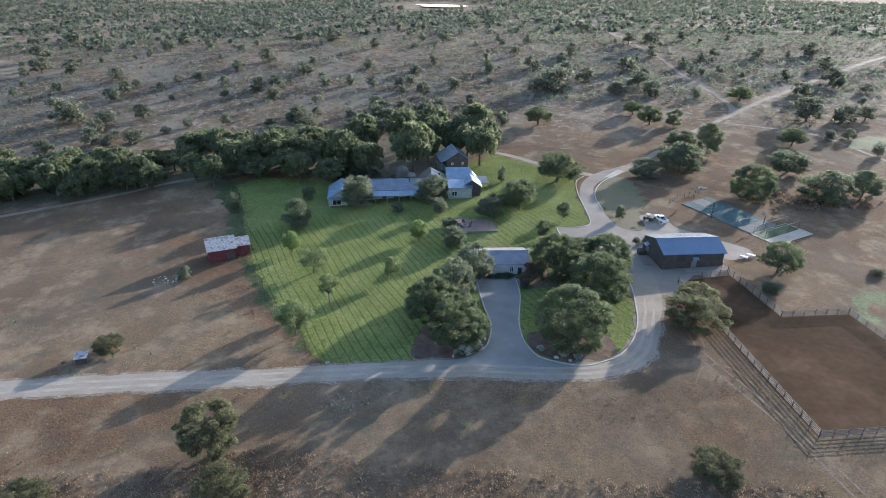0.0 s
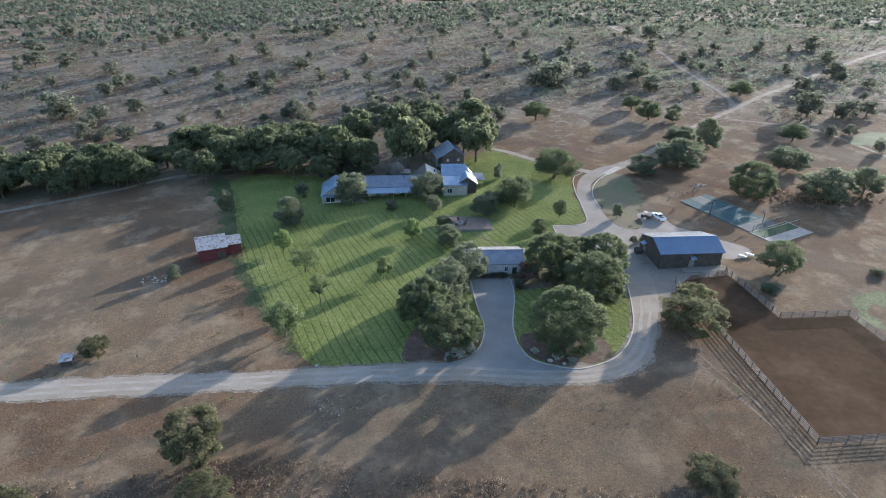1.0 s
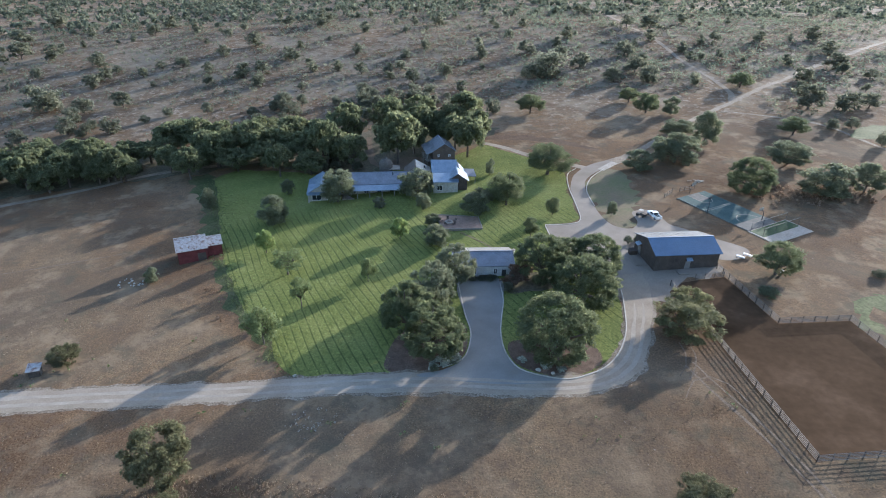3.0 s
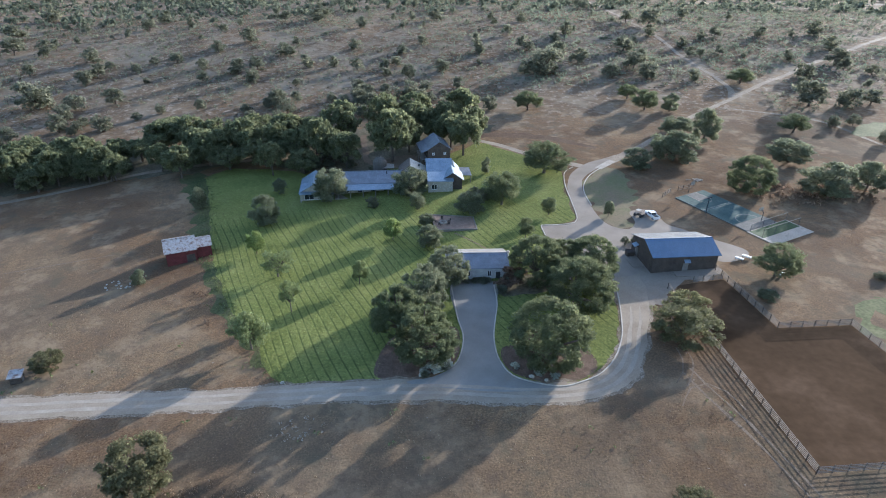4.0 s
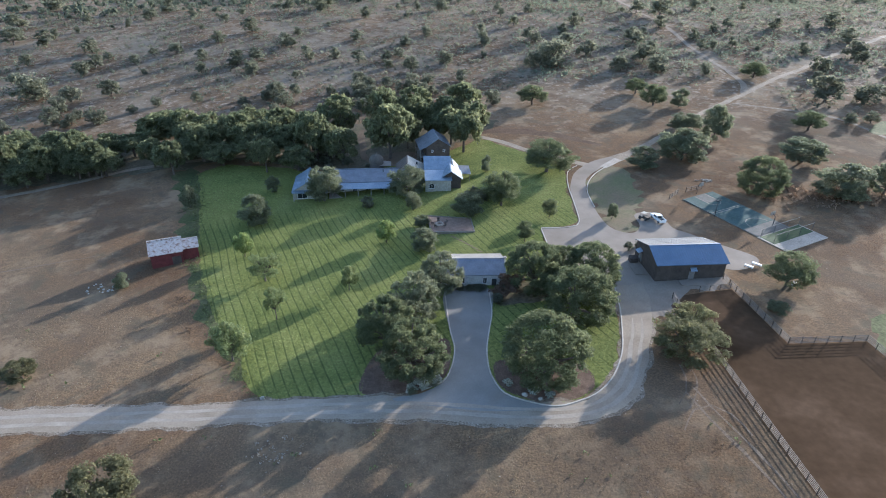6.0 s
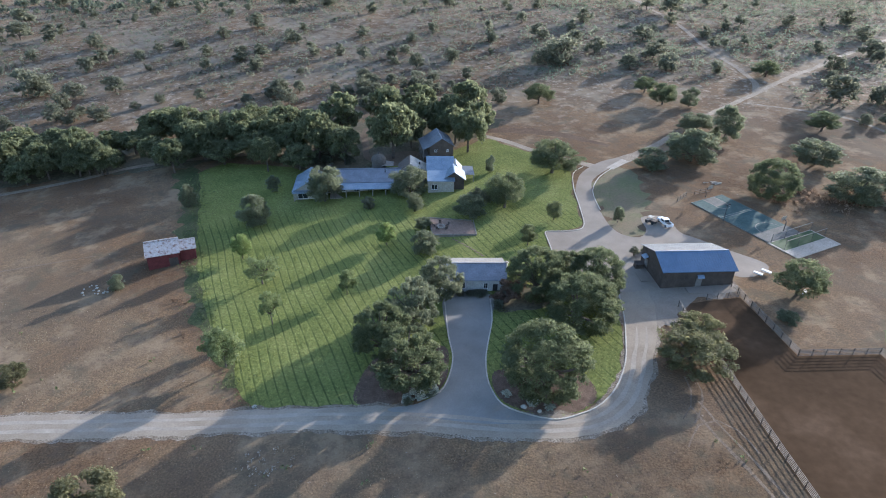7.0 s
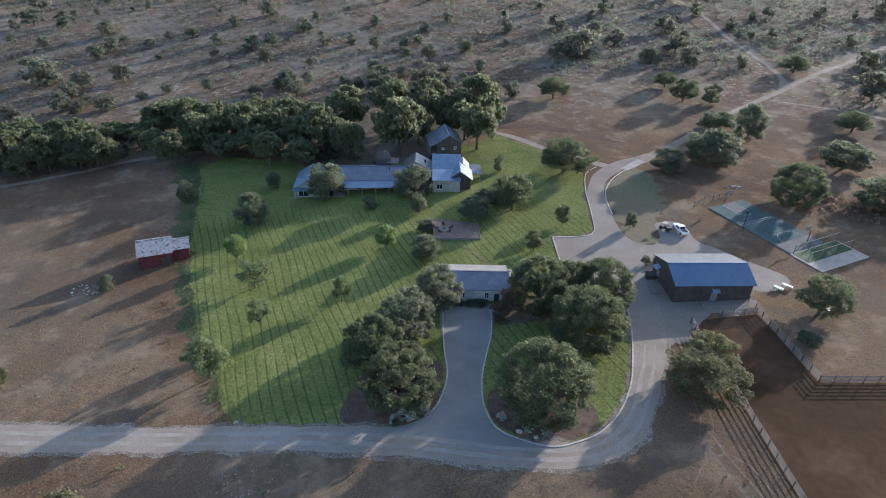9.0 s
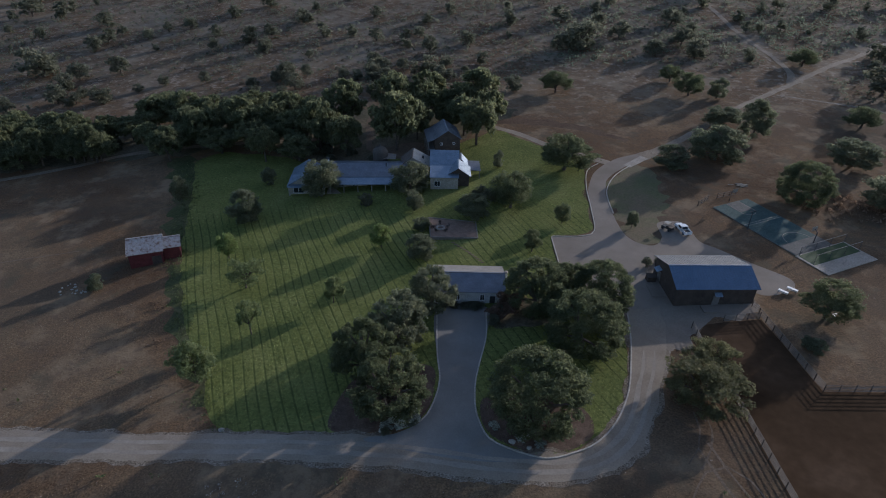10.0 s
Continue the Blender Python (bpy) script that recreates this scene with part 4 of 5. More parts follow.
olive = tree_kind("bushy_tree", "olive_leaf", 58, 8500, 0.0215, -0.05, 0.5, 0.12, 0.22, 0.026, 7, 3, "grey-green bushy tree with a rounded crown", "tree", "bushy trees")
young = tree_kind("young_tree", "young_leaf", 24, 3600, 0.027, 0.2, 0.54, 0.15, 0.26, 0.022, 20, 4, "slender young tree with light sparse foliage on grass", "tree", "young lawn trees")
bare_young = tree_kind("young_tree", "young_leaf", 26, 2000, 0.027, 0.3, 0.56, 0.13, 0.3, 0.024, 26, 3, "open-branched young tree with thin grey-green foliage on grass", "tree", "young lawn trees")
bright_young = tree_kind("young_tree", "bright_leaf", 30, 5000, 0.0285, 0.14, 0.5, 0.15, 0.2, 0.022, 10, 2, "bright yellow-green young tree on the lawn", "tree", "young lawn trees")
light_oak = tree_kind("oak_tree", "light_oak_leaf", 50, 9500, 0.018, 0.02, 0.54, 0.115, 0.18, 0.03, 10, 2, "yellow-green spreading oak beside the corral fence", "tree", "corral oaks")
grove = tree_kind("grove_tree", "grove_leaf", 54, 3900, 0.037, 0.2, 0.58, 0.12, 0.3, 0.032, 10, 5, "tall leafy green tree in the dense grove", "tree", "grove trees")
grey_oak = tree_kind("oak_tree", "grey_oak_leaf", 70, 14000, 0.0165, 0.0, 0.53, 0.1, 0.2, 0.032, 12, 2, "tall grey-green oak beside the garage drive", "tree", "garage oaks", 0.95, 0.05)
scrub = tree_kind("juniper", "scrub_leaf", 30, 1050, 0.046, -0.05, 0.48, 0.17, 0.2, 0.03, 5, 5, "dull green juniper bush on dry hillside", "bush", "hillside junipers")
field_tree = tree_kind("field_tree", "field_leaf", 46, 10000, 0.02, 0.02, 0.54, 0.12, 0.16, 0.03, 12, 3, "olive-brown spreading tree on dry tan grass", "tree", "", 0.95, 0.1)
far_scrub = tree_kind("juniper", "scrub_leaf", 20, 520, 0.062, -0.05, 0.48, 0.18, 0.2, 0.03, 4, 4, "dull green juniper bush far up the hillside", "bush", "hillside junipers")
sage = tree_kind("sage_bush", "sage_leaf", 14, 1500, 0.04, -0.05, 0.5, 0.18, 0.2, 0.03, 4, 2, "pale silvery sage bush in the planting bed", "bush", "sage bushes")
for i, row in enumerate([(27.3, -0.7, 2.4, 1.5), (29.2, 0.2, 3.2, 2.0), (31.8, 1.4, 3.0, 1.8), (49.2, -3.0, 2.6, 1.5), (52.0, -4.4, 2.2, 1.3), (45.0, -0.6, 2.0, 1.2)]):
    sage(i, *row)
for i, row in enumerate(OAKS):
    oak(i, *row)
for i, row in enumerate([(22.1, 11.8, 11.4, 12.0), (27.3, 3.9, 13.0, 11.6)]):
    open_oak(i, *row)
for i, row in enumerate(PARK_OAKS):
    (field_tree if row[1] < 0 else park_oak)(i, *row)
for i, row in enumerate(OLIVE_TREES):
    olive(i, *row)
for i, row in enumerate([(-48.2, 9.6, 6.4, 4.2), (-12.6, -34.0, 9.0, 5.2), (64.9, -36.8, 8.4, 3.4), (-43.2, -33.6, 9.4, 4.8)]):
    field_tree(i, *row)
for i, row in enumerate(YOUNG_TREES):
    young(i, *row)
for i, row in enumerate([(-1.9, 24.2, 5.2, 8.3), (-7.7, 40.5, 9.2, 7.0)]):
    bare_young(i, *row)
for i, row in enumerate([(21.1, 56.5, 5.3, 6.9), (-15.5, 52.9, 5.0, 7.4)]):
    bright_young(i, *row)
for i, row in enumerate([(81.0, 5.6, 13.6, 7.2), (84.4, 11.4, 9.6, 7.0)]):
    light_oak(i, *row)
for i, row in enumerate([(28.0, 20.5, 11.2, 12.2), (34.0, 30.2, 9.8, 11.2)]):
    grey_oak(i, *row)
for i, row in enumerate(GROVE_EAST + GROVE_WEST):
    grove(i, *row)
rng = random.Random(5)
for i in range(44):
    x = rng.uniform(-155, 62) if i < 26 else rng.uniform(-150, -15)
    y = rng.uniform(106, 128) + (14 if x > -20 else 0) + max(0, x) * 0.2
    if 3 < x < 34 or (x > 40 and y < 136):
        continue
    grove(i + 40, x, y, rng.uniform(8, 12), rng.uniform(9, 14))
# grove trees added in the gaps to throw shade over the lawn
for i, row in enumerate([(30, 137, 12, 15.5), (41, 139, 11, 15), (-1, 118, 10, 13), (-14, 121, 11, 13.5), (-30, 123, 11, 13), (52, 135, 10, 13.5), (27, 124, 9, 14), (-46, 126, 11, 12), (43, 127, 11, 15.5), (-8, 128, 11, 14)]):
    grove(i + 110, *row)
for i, row in enumerate(SCRUB_A + SCRUB_B + SCRUB_C + SCRUB_D):
    x, y, w, h = row
    (far_scrub if y > 240 else scrub)(i, x, y, w * 0.92, max(h, w * 0.62) if y > 100 else h)
for i in range(26):
    x, y = rng.uniform(-46, 40), rng.uniform(166, 206)
    w = rng.uniform(4.5, 9)
    scrub(i + 60, x, y, w, w * rng.uniform(0.7, 0.95), None, "dark green juniper in the thicket behind the grove")
for i, (x, y, w, h) in enumerate([(46.8, 82.6, 5.2, 3.3), (50.0, 80.4, 5.6, 3.6), (53.6, 80.0, 4.4, 2.8), (14.9, 78.4, 4.6, 3.6)]):
    scrub(i + 3, x, y, w, h, None, "dark green shrub on the lawn beside the house")
for i in range(34):
    x = rng.uniform(-150, 0)
    w = rng.uniform(3.5, 6)
    scrub(i + 7, x, np.interp(x, [-150, -100, -60, 0], [112, 119, 127, 122]) + rng.uniform(-5, 9), w, w * 0.7, None, "low dark shrub under the grove trees")
for i, (x, y, w, h) in enumerate([(-2, 113, 5, 3.4), (3, 118, 5.5, 4), (6, 112, 4.6, 3), (-7, 114, 5, 3.6), (4, 127, 5, 4.2), (0, 108.5, 4, 2.4), (14, 107.5, 4, 2.2)]):
    scrub(i + 30, x, y, w, h, None, "low dark shrub under the grove trees")
i = 0
while i < 110:
    x, y = rng.uniform(-260, 330), rng.uniform(150, 470)
    if abs(x - 30) > 0.85 * (y + 110) or lane_near(x, y) or (60 < x < 215 and y < 200):
        continue
    (far_scrub if y > 240 else scrub)(i + 90, x, y, *(lambda w: (w, w * rng.uniform(0.75, 1.0)))(rng.uniform(3, 8.5)))
    i += 1


def scatter(name, n, area, size, count, leaf, mat, label, category, seed, keep):
    """Countless small plants as one mesh."""
    rng = np.random.default_rng(seed)
    vs, fs, base = [], [], 0
    for _ in range(n):
        x, y = rng.uniform(*area[0]), rng.uniform(*area[1])
        if not keep(x, y, rng):
            continue
        s = rng.uniform(*size) * rng.uniform(0.7, 1.2)
        k = rng.integers(2, 5)
        cs = rng.normal(scale=0.28, size=(k, 3)) * s
        cs[:, 2] = np.abs(cs[:, 2]) * 0.6 + 0.3 * s
        v, f = leaves(rng, cs, np.full(k, 0.38 * s), count, leaf * s ** 0.7, 0.8, category == "grass")
        v += np.array([x, y, relief(x, y) - 0.05 * s])
        vs.append(v)
        fs.append(f + base)
        base += len(v)
    me = mesh_from(name, np.concatenate(vs).tolist(), np.concatenate(fs).tolist(), mat)
    return tagged(new(name, me), label, category, kind="stuff")


def density(x, y):
    return noise.fractal(Vector((x / 70, y / 70, 5.0)), 1.0, 2.0, 3)


def hill(x, y, rng):
    if lane_near(x, y) or y < 150 and x > -60 or (x > 60 and y < 190 and x < 190):
        return False
    if abs(x - 30) > 0.85 * (y + 110) + 30:
        return False
    return density(x, y) + (0.42 if x > 30 and 205 < y < 430 else 0) > rng.uniform(-0.6, 0.4)


def distance(x, y, rng):
    if abs(x - 30) > 0.85 * (y + 110) + 30 or ((x - POND[0]) / 85) ** 2 + ((y - POND[1]) / 115) ** 2 < 1:
        return False
    return density(x, y) + (0.62 if x < -100 else 0.3) > rng.uniform(-0.7, 0.35)


scatter("hill_scrub", 16000, ((-320, 420), (135, 470)), (0.4, 3.4), 18, 0.185, M["scrub_leaf"], "low grey-green scrub dotted over the hillside", "scrub", 11, hill)
scatter("green_scrub", 6500, ((90, 440), (200, 470)), (0.7, 3.2), 16, 0.2, M["green_scrub_leaf"], "low dark green scrub in thickets beside the lane", "scrub", 23,
        lambda x, y, rng: not lane_near(x, y) and abs(x - 30) < 0.85 * (y + 110) + 30 and density(x + 300, y) > rng.uniform(-0.3, 0.25))
scatter("hill_brush", 10000, ((-320, 420), (135, 470)), (0.6, 2.4), 12, 0.19, M["brush_leaf"], "low brown brush over the hillside", "brush", 22, hill)
scatter("hill_grass", 15000, ((-320, 420), (135, 420)), (0.3, 0.9), 6, 0.15, M["grass_clump"], "dry straw tufts over the hillside", "grass", 21, hill)
scatter("far_woods", 9500, ((-900, 1000), (400, 1100)), (3.0, 9.0), 17, 0.40, M["woods_leaf"], "far dark woodland and thickets on the plain", "woods", 12, distance)


def field(x, y, rng):
    if -9 < y < 2 and x < 78 or (84 < x < 122 and y > -32) or (y > -4 and x > -22) or (x > 30 and y > -13):
        return False
    return noise.noise(Vector((x / 9, y / 9, 2.0))) > rng.uniform(-0.7, 0.5)


scatter("dry_grass", 26000, ((-115, 150), (-48, 34)), (0.14, 0.36), 5, 0.17, M["grass_clump"], "dry tan grass clumps in the near field", "grass", 13, field)
scatter("field_weeds", 220, ((-115, 150), (-48, 34)), (0.5, 1.3), 10, 0.2, M["weed"], "dull green weeds in the dry field", "weeds", 14, field)


def unmown(x, y, rng):
    edge = np.interp(x, [-60, -46, -29, -9, 9, 22, 34, 51, 90], [-26, -26, -27, -23.5, -28, -31, -33.3, -37, -42])
    return y < edge + rng.normal(0, 0.7) and not (80 < x)


scatter("tall_dry_grass", 9000, ((-60, 92), (-47, -22)), (0.45, 1.1), 9, 0.14, M["tall_grass"], "rough unmown brown grass at the field's edge", "grass", 19, unmown)


def fringe(x, y, rng):
    pts = [(0.5, -0.9), (-4.7, 6), (-8.4, 15.7), (-15.4, 25), (-21, 38), (-26, 49), (-30, 60), (-34, 76), (-37, 86), (-41, 100), (-44, 111)]
    for (ax, ay), (bx, by) in zip(pts, pts[1:]):
        if ay <= y < by:
            return abs(x - (ax + (bx - ax) * (y - ay) / (by - ay)) + 0.8) < abs(rng.normal(0, 2.2))
    return False


scatter("lawn_fringe", 20000, ((-54, 6), (-1, 111)), (0.25, 0.8), 7, 0.16, M["weed"], "ragged green grass along the lawn's edge", "grass", 15, fringe)
scatter("dry_brush", 420, ((-32, -12), (18, 40)), (0.4, 1.0), 9, 0.2, M["dry_leaf"], "heap of dry brown brush by the lawn's corner", "brush", 16,
        lambda x, y, rng: math.hypot((x + 24) / 4.5, (y - 34) / 2.4) < rng.uniform(0, 1) or math.hypot((x + 20) / 3, (y - 22) / 1.6) < rng.uniform(0, 1))
scatter("dead_brush", 260, ((-2, 12), (-18, -9)), (0.3, 0.9), 9, 0.16, M["concrete"], "bleached dead brush lying in the near field", "brush", 17,
        lambda x, y, rng: math.hypot((x - 5) / 6, (y + 13) / 3) < rng.uniform(0, 1))
scatter("brown_undergrowth", 1700, ((128, 190), (60, 100)), (0.5, 2.0), 12, 0.22, M["rust_leaf"], "rust-brown undergrowth beneath the trees", "undergrowth", 18,
        lambda x, y, rng: math.hypot((x - 154) / 26, (y - 74) / 12) < rng.uniform(0, 1))
dry = tree_kind("dry_bush", "dry_leaf", 10, 1500, 0.045, 0.0, 0.52, 0.19, 0.2, 0.03, 5, 1, "brown dried bush beside the garage", "bush", "")
dry(0, 50.4, 30.4, 6.8, 4.6)
dry(1, 47.4, 28.6, 4.4, 3.2)


# ---- buildings ----
def seams(bm, p0, p1, p2, p3, step, h=0.035, w=0.04):
    """Raised seams on a roof slope, from the ridge p0-p1 to the eave p3-p2."""
    p0, p1, p2, p3 = map(Vector, (p0, p1, p2, p3))
    n = max(2, int((p1 - p0).length / step))
    side = (p1 - p0).normalized() * w / 2
    up = Vector((0, 0, h))
    for i in range(n + 1):
        a, b = p0.lerp(p1, i / n), p3.lerp(p2, i / n)
        bm = slab_quad([a - side + up, a + side + up, b + side + up, b - side + up], h + 0.01, bm)
    return bm


def roof_slope(name, p0, p1, p2, p3, mat, parent, label="", step=0.6):
    """A metal roof slope: ridge p0-p1, eave p2-p3, with its seams as a part of it."""
    ob = part(name, slab_quad([p0, p1, p2, p3], 0.12), mat, parent, label)
    tagged(part("roof_seams", seams(None, p0, p1, p2, p3, step), mat, ob), kind="stuff")
    return ob


def shell(cuts_s, cuts_z, solid, d0, d1, put):
    """One closed mesh of the solid cells of a grid in a wall's plane, from depth d0 to d1; put(s, d, z) places a corner."""
    bm, made = bmesh.new(), {}

    def v(i, d, k):
        key = (i, d, k)
        if key not in made:
            made[key] = bm.verts.new(put(cuts_s[i], d, cuts_z[k]))
        return made[key]
    cells = {(i, k) for i in range(len(cuts_s) - 1) for k in range(len(cuts_z) - 1)
             if solid((cuts_s[i] + cuts_s[i + 1]) / 2, (cuts_z[k] + cuts_z[k + 1]) / 2)}
    for i, k in cells:
        ring = ((i, k), (i + 1, k), (i + 1, k + 1), (i, k + 1))
        bm.faces.new([v(p, d0, q) for p, q in ring])
        bm.faces.new([v(p, d1, q) for p, q in ring[::-1]])
        for n, (p, q) in enumerate(((i, k - 1), (i + 1, k), (i, k + 1), (i - 1, k))):
            if (p, q) not in cells:
                a, b = ring[n], ring[(n + 1) % 4]
                bm.faces.new((v(b[0], d0, b[1]), v(a[0], d0, a[1]), v(a[0], d1, a[1]), v(b[0], d1, b[1])))
    bmesh.ops.recalc_face_normals(bm, faces=bm.faces[:])
    return bm


def wall(x0, x1, y0, y1, z0, z1, holes, face, parent, mat, label="", name="wall"):
    """A wall with real openings. face: 's', 'n', 'w' or 'e'; holes: (from, to, low, high) along it."""
    a, b = (x0, x1) if face in "sn" else (y0, y1)
    d0, d1 = (y0, y1) if face in "sn" else (x0, x1)
    cs = sorted({a, b, *(h[0] for h in holes), *(h[1] for h in holes)})
    cz = sorted({z0, z1, *(h[2] for h in holes), *(h[3] for h in holes)})
    put = (lambda s, d, z: (s, d, z)) if face in "sn" else (lambda s, d, z: (d, s, z))
    return part(name, shell(cs, cz, lambda s, z: not any(h[0] < s < h[1] and h[2] < z < h[3] for h in holes), d0, d1, put), mat, parent, label)


def window(parent, face, a, b, lo, hi, at, frame_mat=None, bars=1, name="window"):
    """A window in an opening: frame with glazing bars and a pane set back. at: the wall's outer face."""
    into = {"s": 1, "n": -1, "w": 1, "e": -1}[face]
    put = (lambda s, d, z: (s, d, z)) if face in "sn" else (lambda s, d, z: (d, s, z))
    mids = [a + (b - a) * (k + 1) / (bars + 1) for k in range(bars)]
    cs = sorted([a, a + 0.09, b - 0.09, b] + [m - 0.035 for m in mids] + [m + 0.035 for m in mids])
    cz = [lo, lo + 0.09, hi - 0.09, hi]

    def solid(s, z):
        return s < a + 0.09 or s > b - 0.09 or z < lo + 0.09 or z > hi - 0.09 or any(abs(s - m) < 0.035 for m in mids)
    fr = part(name, shell(cs, cz, solid, at + into * 0.02, at + into * 0.12, put), frame_mat or M["white"], parent)
    part("pane", shell([a + 0.05, b - 0.05], [lo + 0.05, hi - 0.05], lambda s, z: True, at + into * 0.13, at + into * 0.15, put), M["glass"], fr, "dark window glass")
    return fr


def gable_block(parent, x0, x1, y0, y1, base, eave, ridge, along, wall_mat, roof_mats, over=0.5, ridge_at=0.5, step=0.6, holes=None, sink=1.6):
    """Four walls with openings, gable ends and two metal slopes. along: the ridge's axis. Returns nothing."""
    holes = holes or {}
    t = 0.3
    z0 = base - sink
    wall(x0, x1, y0, y0 + t, z0, base + eave, holes.get("s", []), "s", parent, wall_mat)
    wall(x0, x1, y1 - t, y1, z0, base + eave, holes.get("n", []), "n", parent, wall_mat)
    wall(x0, x0 + t, y0 + t, y1 - t, z0, base + eave, holes.get("w", []), "w", parent, wall_mat)
    wall(x1 - t, x1, y0 + t, y1 - t, z0, base + eave, holes.get("e", []), "e", parent, wall_mat)
    for face, hs in holes.items():
        for a, b, lo, hi in hs:
            window(parent, face, a, b, lo, hi, {"s": y0, "n": y1, "w": x0, "e": x1}[face])
    e, r = base + eave, base + ridge
    if along == "x":
        ym = y0 + (y1 - y0) * ridge_at
        part("gable", prism([(y0, e), (y1, e), (ym, r - 0.12)], (x0, x0 + t), lambda a, b, c: (c, a, b)), wall_mat, parent)
        part("gable", prism([(y0, e), (y1, e), (ym, r - 0.12)], (x1 - t, x1), lambda a, b, c: (c, a, b)), wall_mat, parent)
        ks, kn = (r - e) / (ym - y0), (r - e) / (y1 - ym)
        roof_slope("roof_slope", (x0 - over, ym, r + 0.1), (x1 + over, ym, r + 0.1), (x1 + over, y0 - over, e - over * ks + 0.1), (x0 - over, y0 - over, e - over * ks + 0.1), roof_mats[0], parent, step=step)
        roof_slope("roof_slope", (x1 + over, ym + 0.01, r + 0.1), (x0 - over, ym + 0.01, r + 0.1), (x0 - over, y1 + over, e - over * kn + 0.1), (x1 + over, y1 + over, e - over * kn + 0.1), roof_mats[1], parent, step=step)
        part("ridge_cap", box(x0 - over, x1 + over, ym - 0.2, ym + 0.2, r + 0.06, r + 0.16, None, 0.03), roof_mats[0], parent)
    else:
        xm = x0 + (x1 - x0) * ridge_at
        part("gable", prism([(x0, e), (x1, e), (xm, r - 0.12)], (y0, y0 + t), lambda a, b, c: (a, c, b)), wall_mat, parent)
        part("gable", prism([(x0, e), (x1, e), (xm, r - 0.12)], (y1 - t, y1), lambda a, b, c: (a, c, b)), wall_mat, parent)
        kw, ke = (r - e) / (xm - x0), (r - e) / (x1 - xm)
        roof_slope("roof_slope", (xm, y0 - over, r + 0.1), (xm, y1 + over, r + 0.1), (x0 - over, y1 + over, e - over * kw + 0.1), (x0 - over, y0 - over, e - over * kw + 0.1), roof_mats[0], parent, step=step)
        roof_slope("roof_slope", (xm + 0.01, y1 + over, r + 0.1), (xm + 0.01, y0 - over, r + 0.1), (x1 + over, y0 - over, e - over * ke + 0.1), (x1 + over, y1 + over, e - over * ke + 0.1), roof_mats[1], parent, step=step)
        part("ridge_cap", box(xm - 0.2, xm + 0.2, y0 - over, y1 + over, r + 0.06, r + 0.16, None, 0.03), roof_mats[0], parent)


def house():
    h = thing("ranch_house", pose(0, 0, 0), "long limestone ranch house with blue-grey metal roofs and a porch", "house")
    lw, mw, rw, tw = 2.2, 3.1, 4.5, 5.4

    def turned(build, degrees, x, y):
        """Builds under the house, then turns what was built about an upright line."""
        before = set(h.children)
        build()
        for ob in set(h.children) - before:
            ob.matrix_basis = pose(x, y, 0, 0, 0, degrees) @ pose(-x, -y, 0)

    def west():
        gable_block(h, -8.4, 1.6, 86.6, 99.0, lw, 3.0, 5.6, "y", M["stone"], (M["pale_roof"], M["pale_roof"]), ridge_at=0.42,
                    holes={"s": [(-7.2, -4.2, lw + 0.4, lw + 2.4), (-2.4, 1.2, lw + 0.3, lw + 2.4)]})
        roof_slope("porch_roof", (-8.0, 90.0, lw + 4.7), (1.9, 90.0, lw + 4.7), (2.1, 85.4, lw + 2.7), (-8.6, 85.4, lw + 2.7), M["pale_roof"], h)
        for x in (-8.2, 1.7):
            part("porch_post", box(x - 0.2, x + 0.2, 85.6, 86.0, lw - 1.2, lw + 2.75, None, 0.03), M["stone"], h)

    def middle():
        gable_block(h, 1.6, 31.0, 90.7, 102.0, mw, 3.5, 5.4, "x", M["stone"], (M["grey_roof"], M["grey_roof"]), ridge_at=0.5,
                    holes={"s": [(5.4 + 4.2 * k, 7.0 + 4.2 * k, mw + 0.2, mw + 2.3) for k in range(5)]})
        roof_slope("porch_roof", (2.6, 90.6, mw + 3.35), (24.0, 90.6, mw + 3.35), (24.0, 86.4, mw + 2.75), (2.6, 86.4, mw + 2.75), M["pale_roof"], h)
        for k in range(6):
            x = 3.4 + 4.0 * k
            part("porch_post", box(x - 0.14, x + 0.14, 86.7, 86.98, mw - 1.2, mw + 2.75, None, 0.02), M["grey_wood"], h)
        part("porch_floor", box(2.4, 24.0, 86.5, 90.6, mw - 1.8, mw - 0.1), M["concrete"], h)
        part("vent_pipe", tube([(19.5, 94.6, mw + 4), (19.5, 94.6, mw + 5.9)], [0.16, 0.16]), M["dark"], h)
        flue = part("chimney", box(1.9, 2.6, 96.0, 96.7, mw + 4, mw + 6.6), M["white"], h, "slim white flue")
        part("chimney_cap", box(1.75, 2.75, 95.85, 96.85, mw + 6.6, mw + 6.8), M["dark"], flue)
    turned(west, 3, 0, 88)
    turned(middle, 4, 13, 88)
    # east wing: a steep upper and a shallow lower slope, with two cross gables
    wall(32.4, 40.4, 87.6, 87.9, rw - 1.6, rw + 3.7, [(33.5, 35.3, rw + 0.8, rw + 2.5)], "s", h, M["stone"])
    window(h, "s", 33.5, 35.3, rw + 0.8, rw + 2.5, 87.6)
    wall(32.4, 40.4, 103.7, 104.0, rw - 1.6, rw + 4.4, [], "n", h, M["stone"])
    for x in (32.4, 40.1):
        part("gable", prism([(87.9, rw - 1.6), (103.7, rw - 1.6), (103.7, rw + 4.6), (99.5, rw + 7.2), (93.5, rw + 4.8), (87.9, rw + 3.9)], (x, x + 0.3), lambda p, q, r: (r, p, q)), M["stone"], h)
    roof_slope("roof_slope", (32.0, 99.5, rw + 7.4), (40.8, 99.5, rw + 7.4), (40.8, 93.5, rw + 5.0), (32.0, 93.5, rw + 5.0), M["pale_roof"], h)
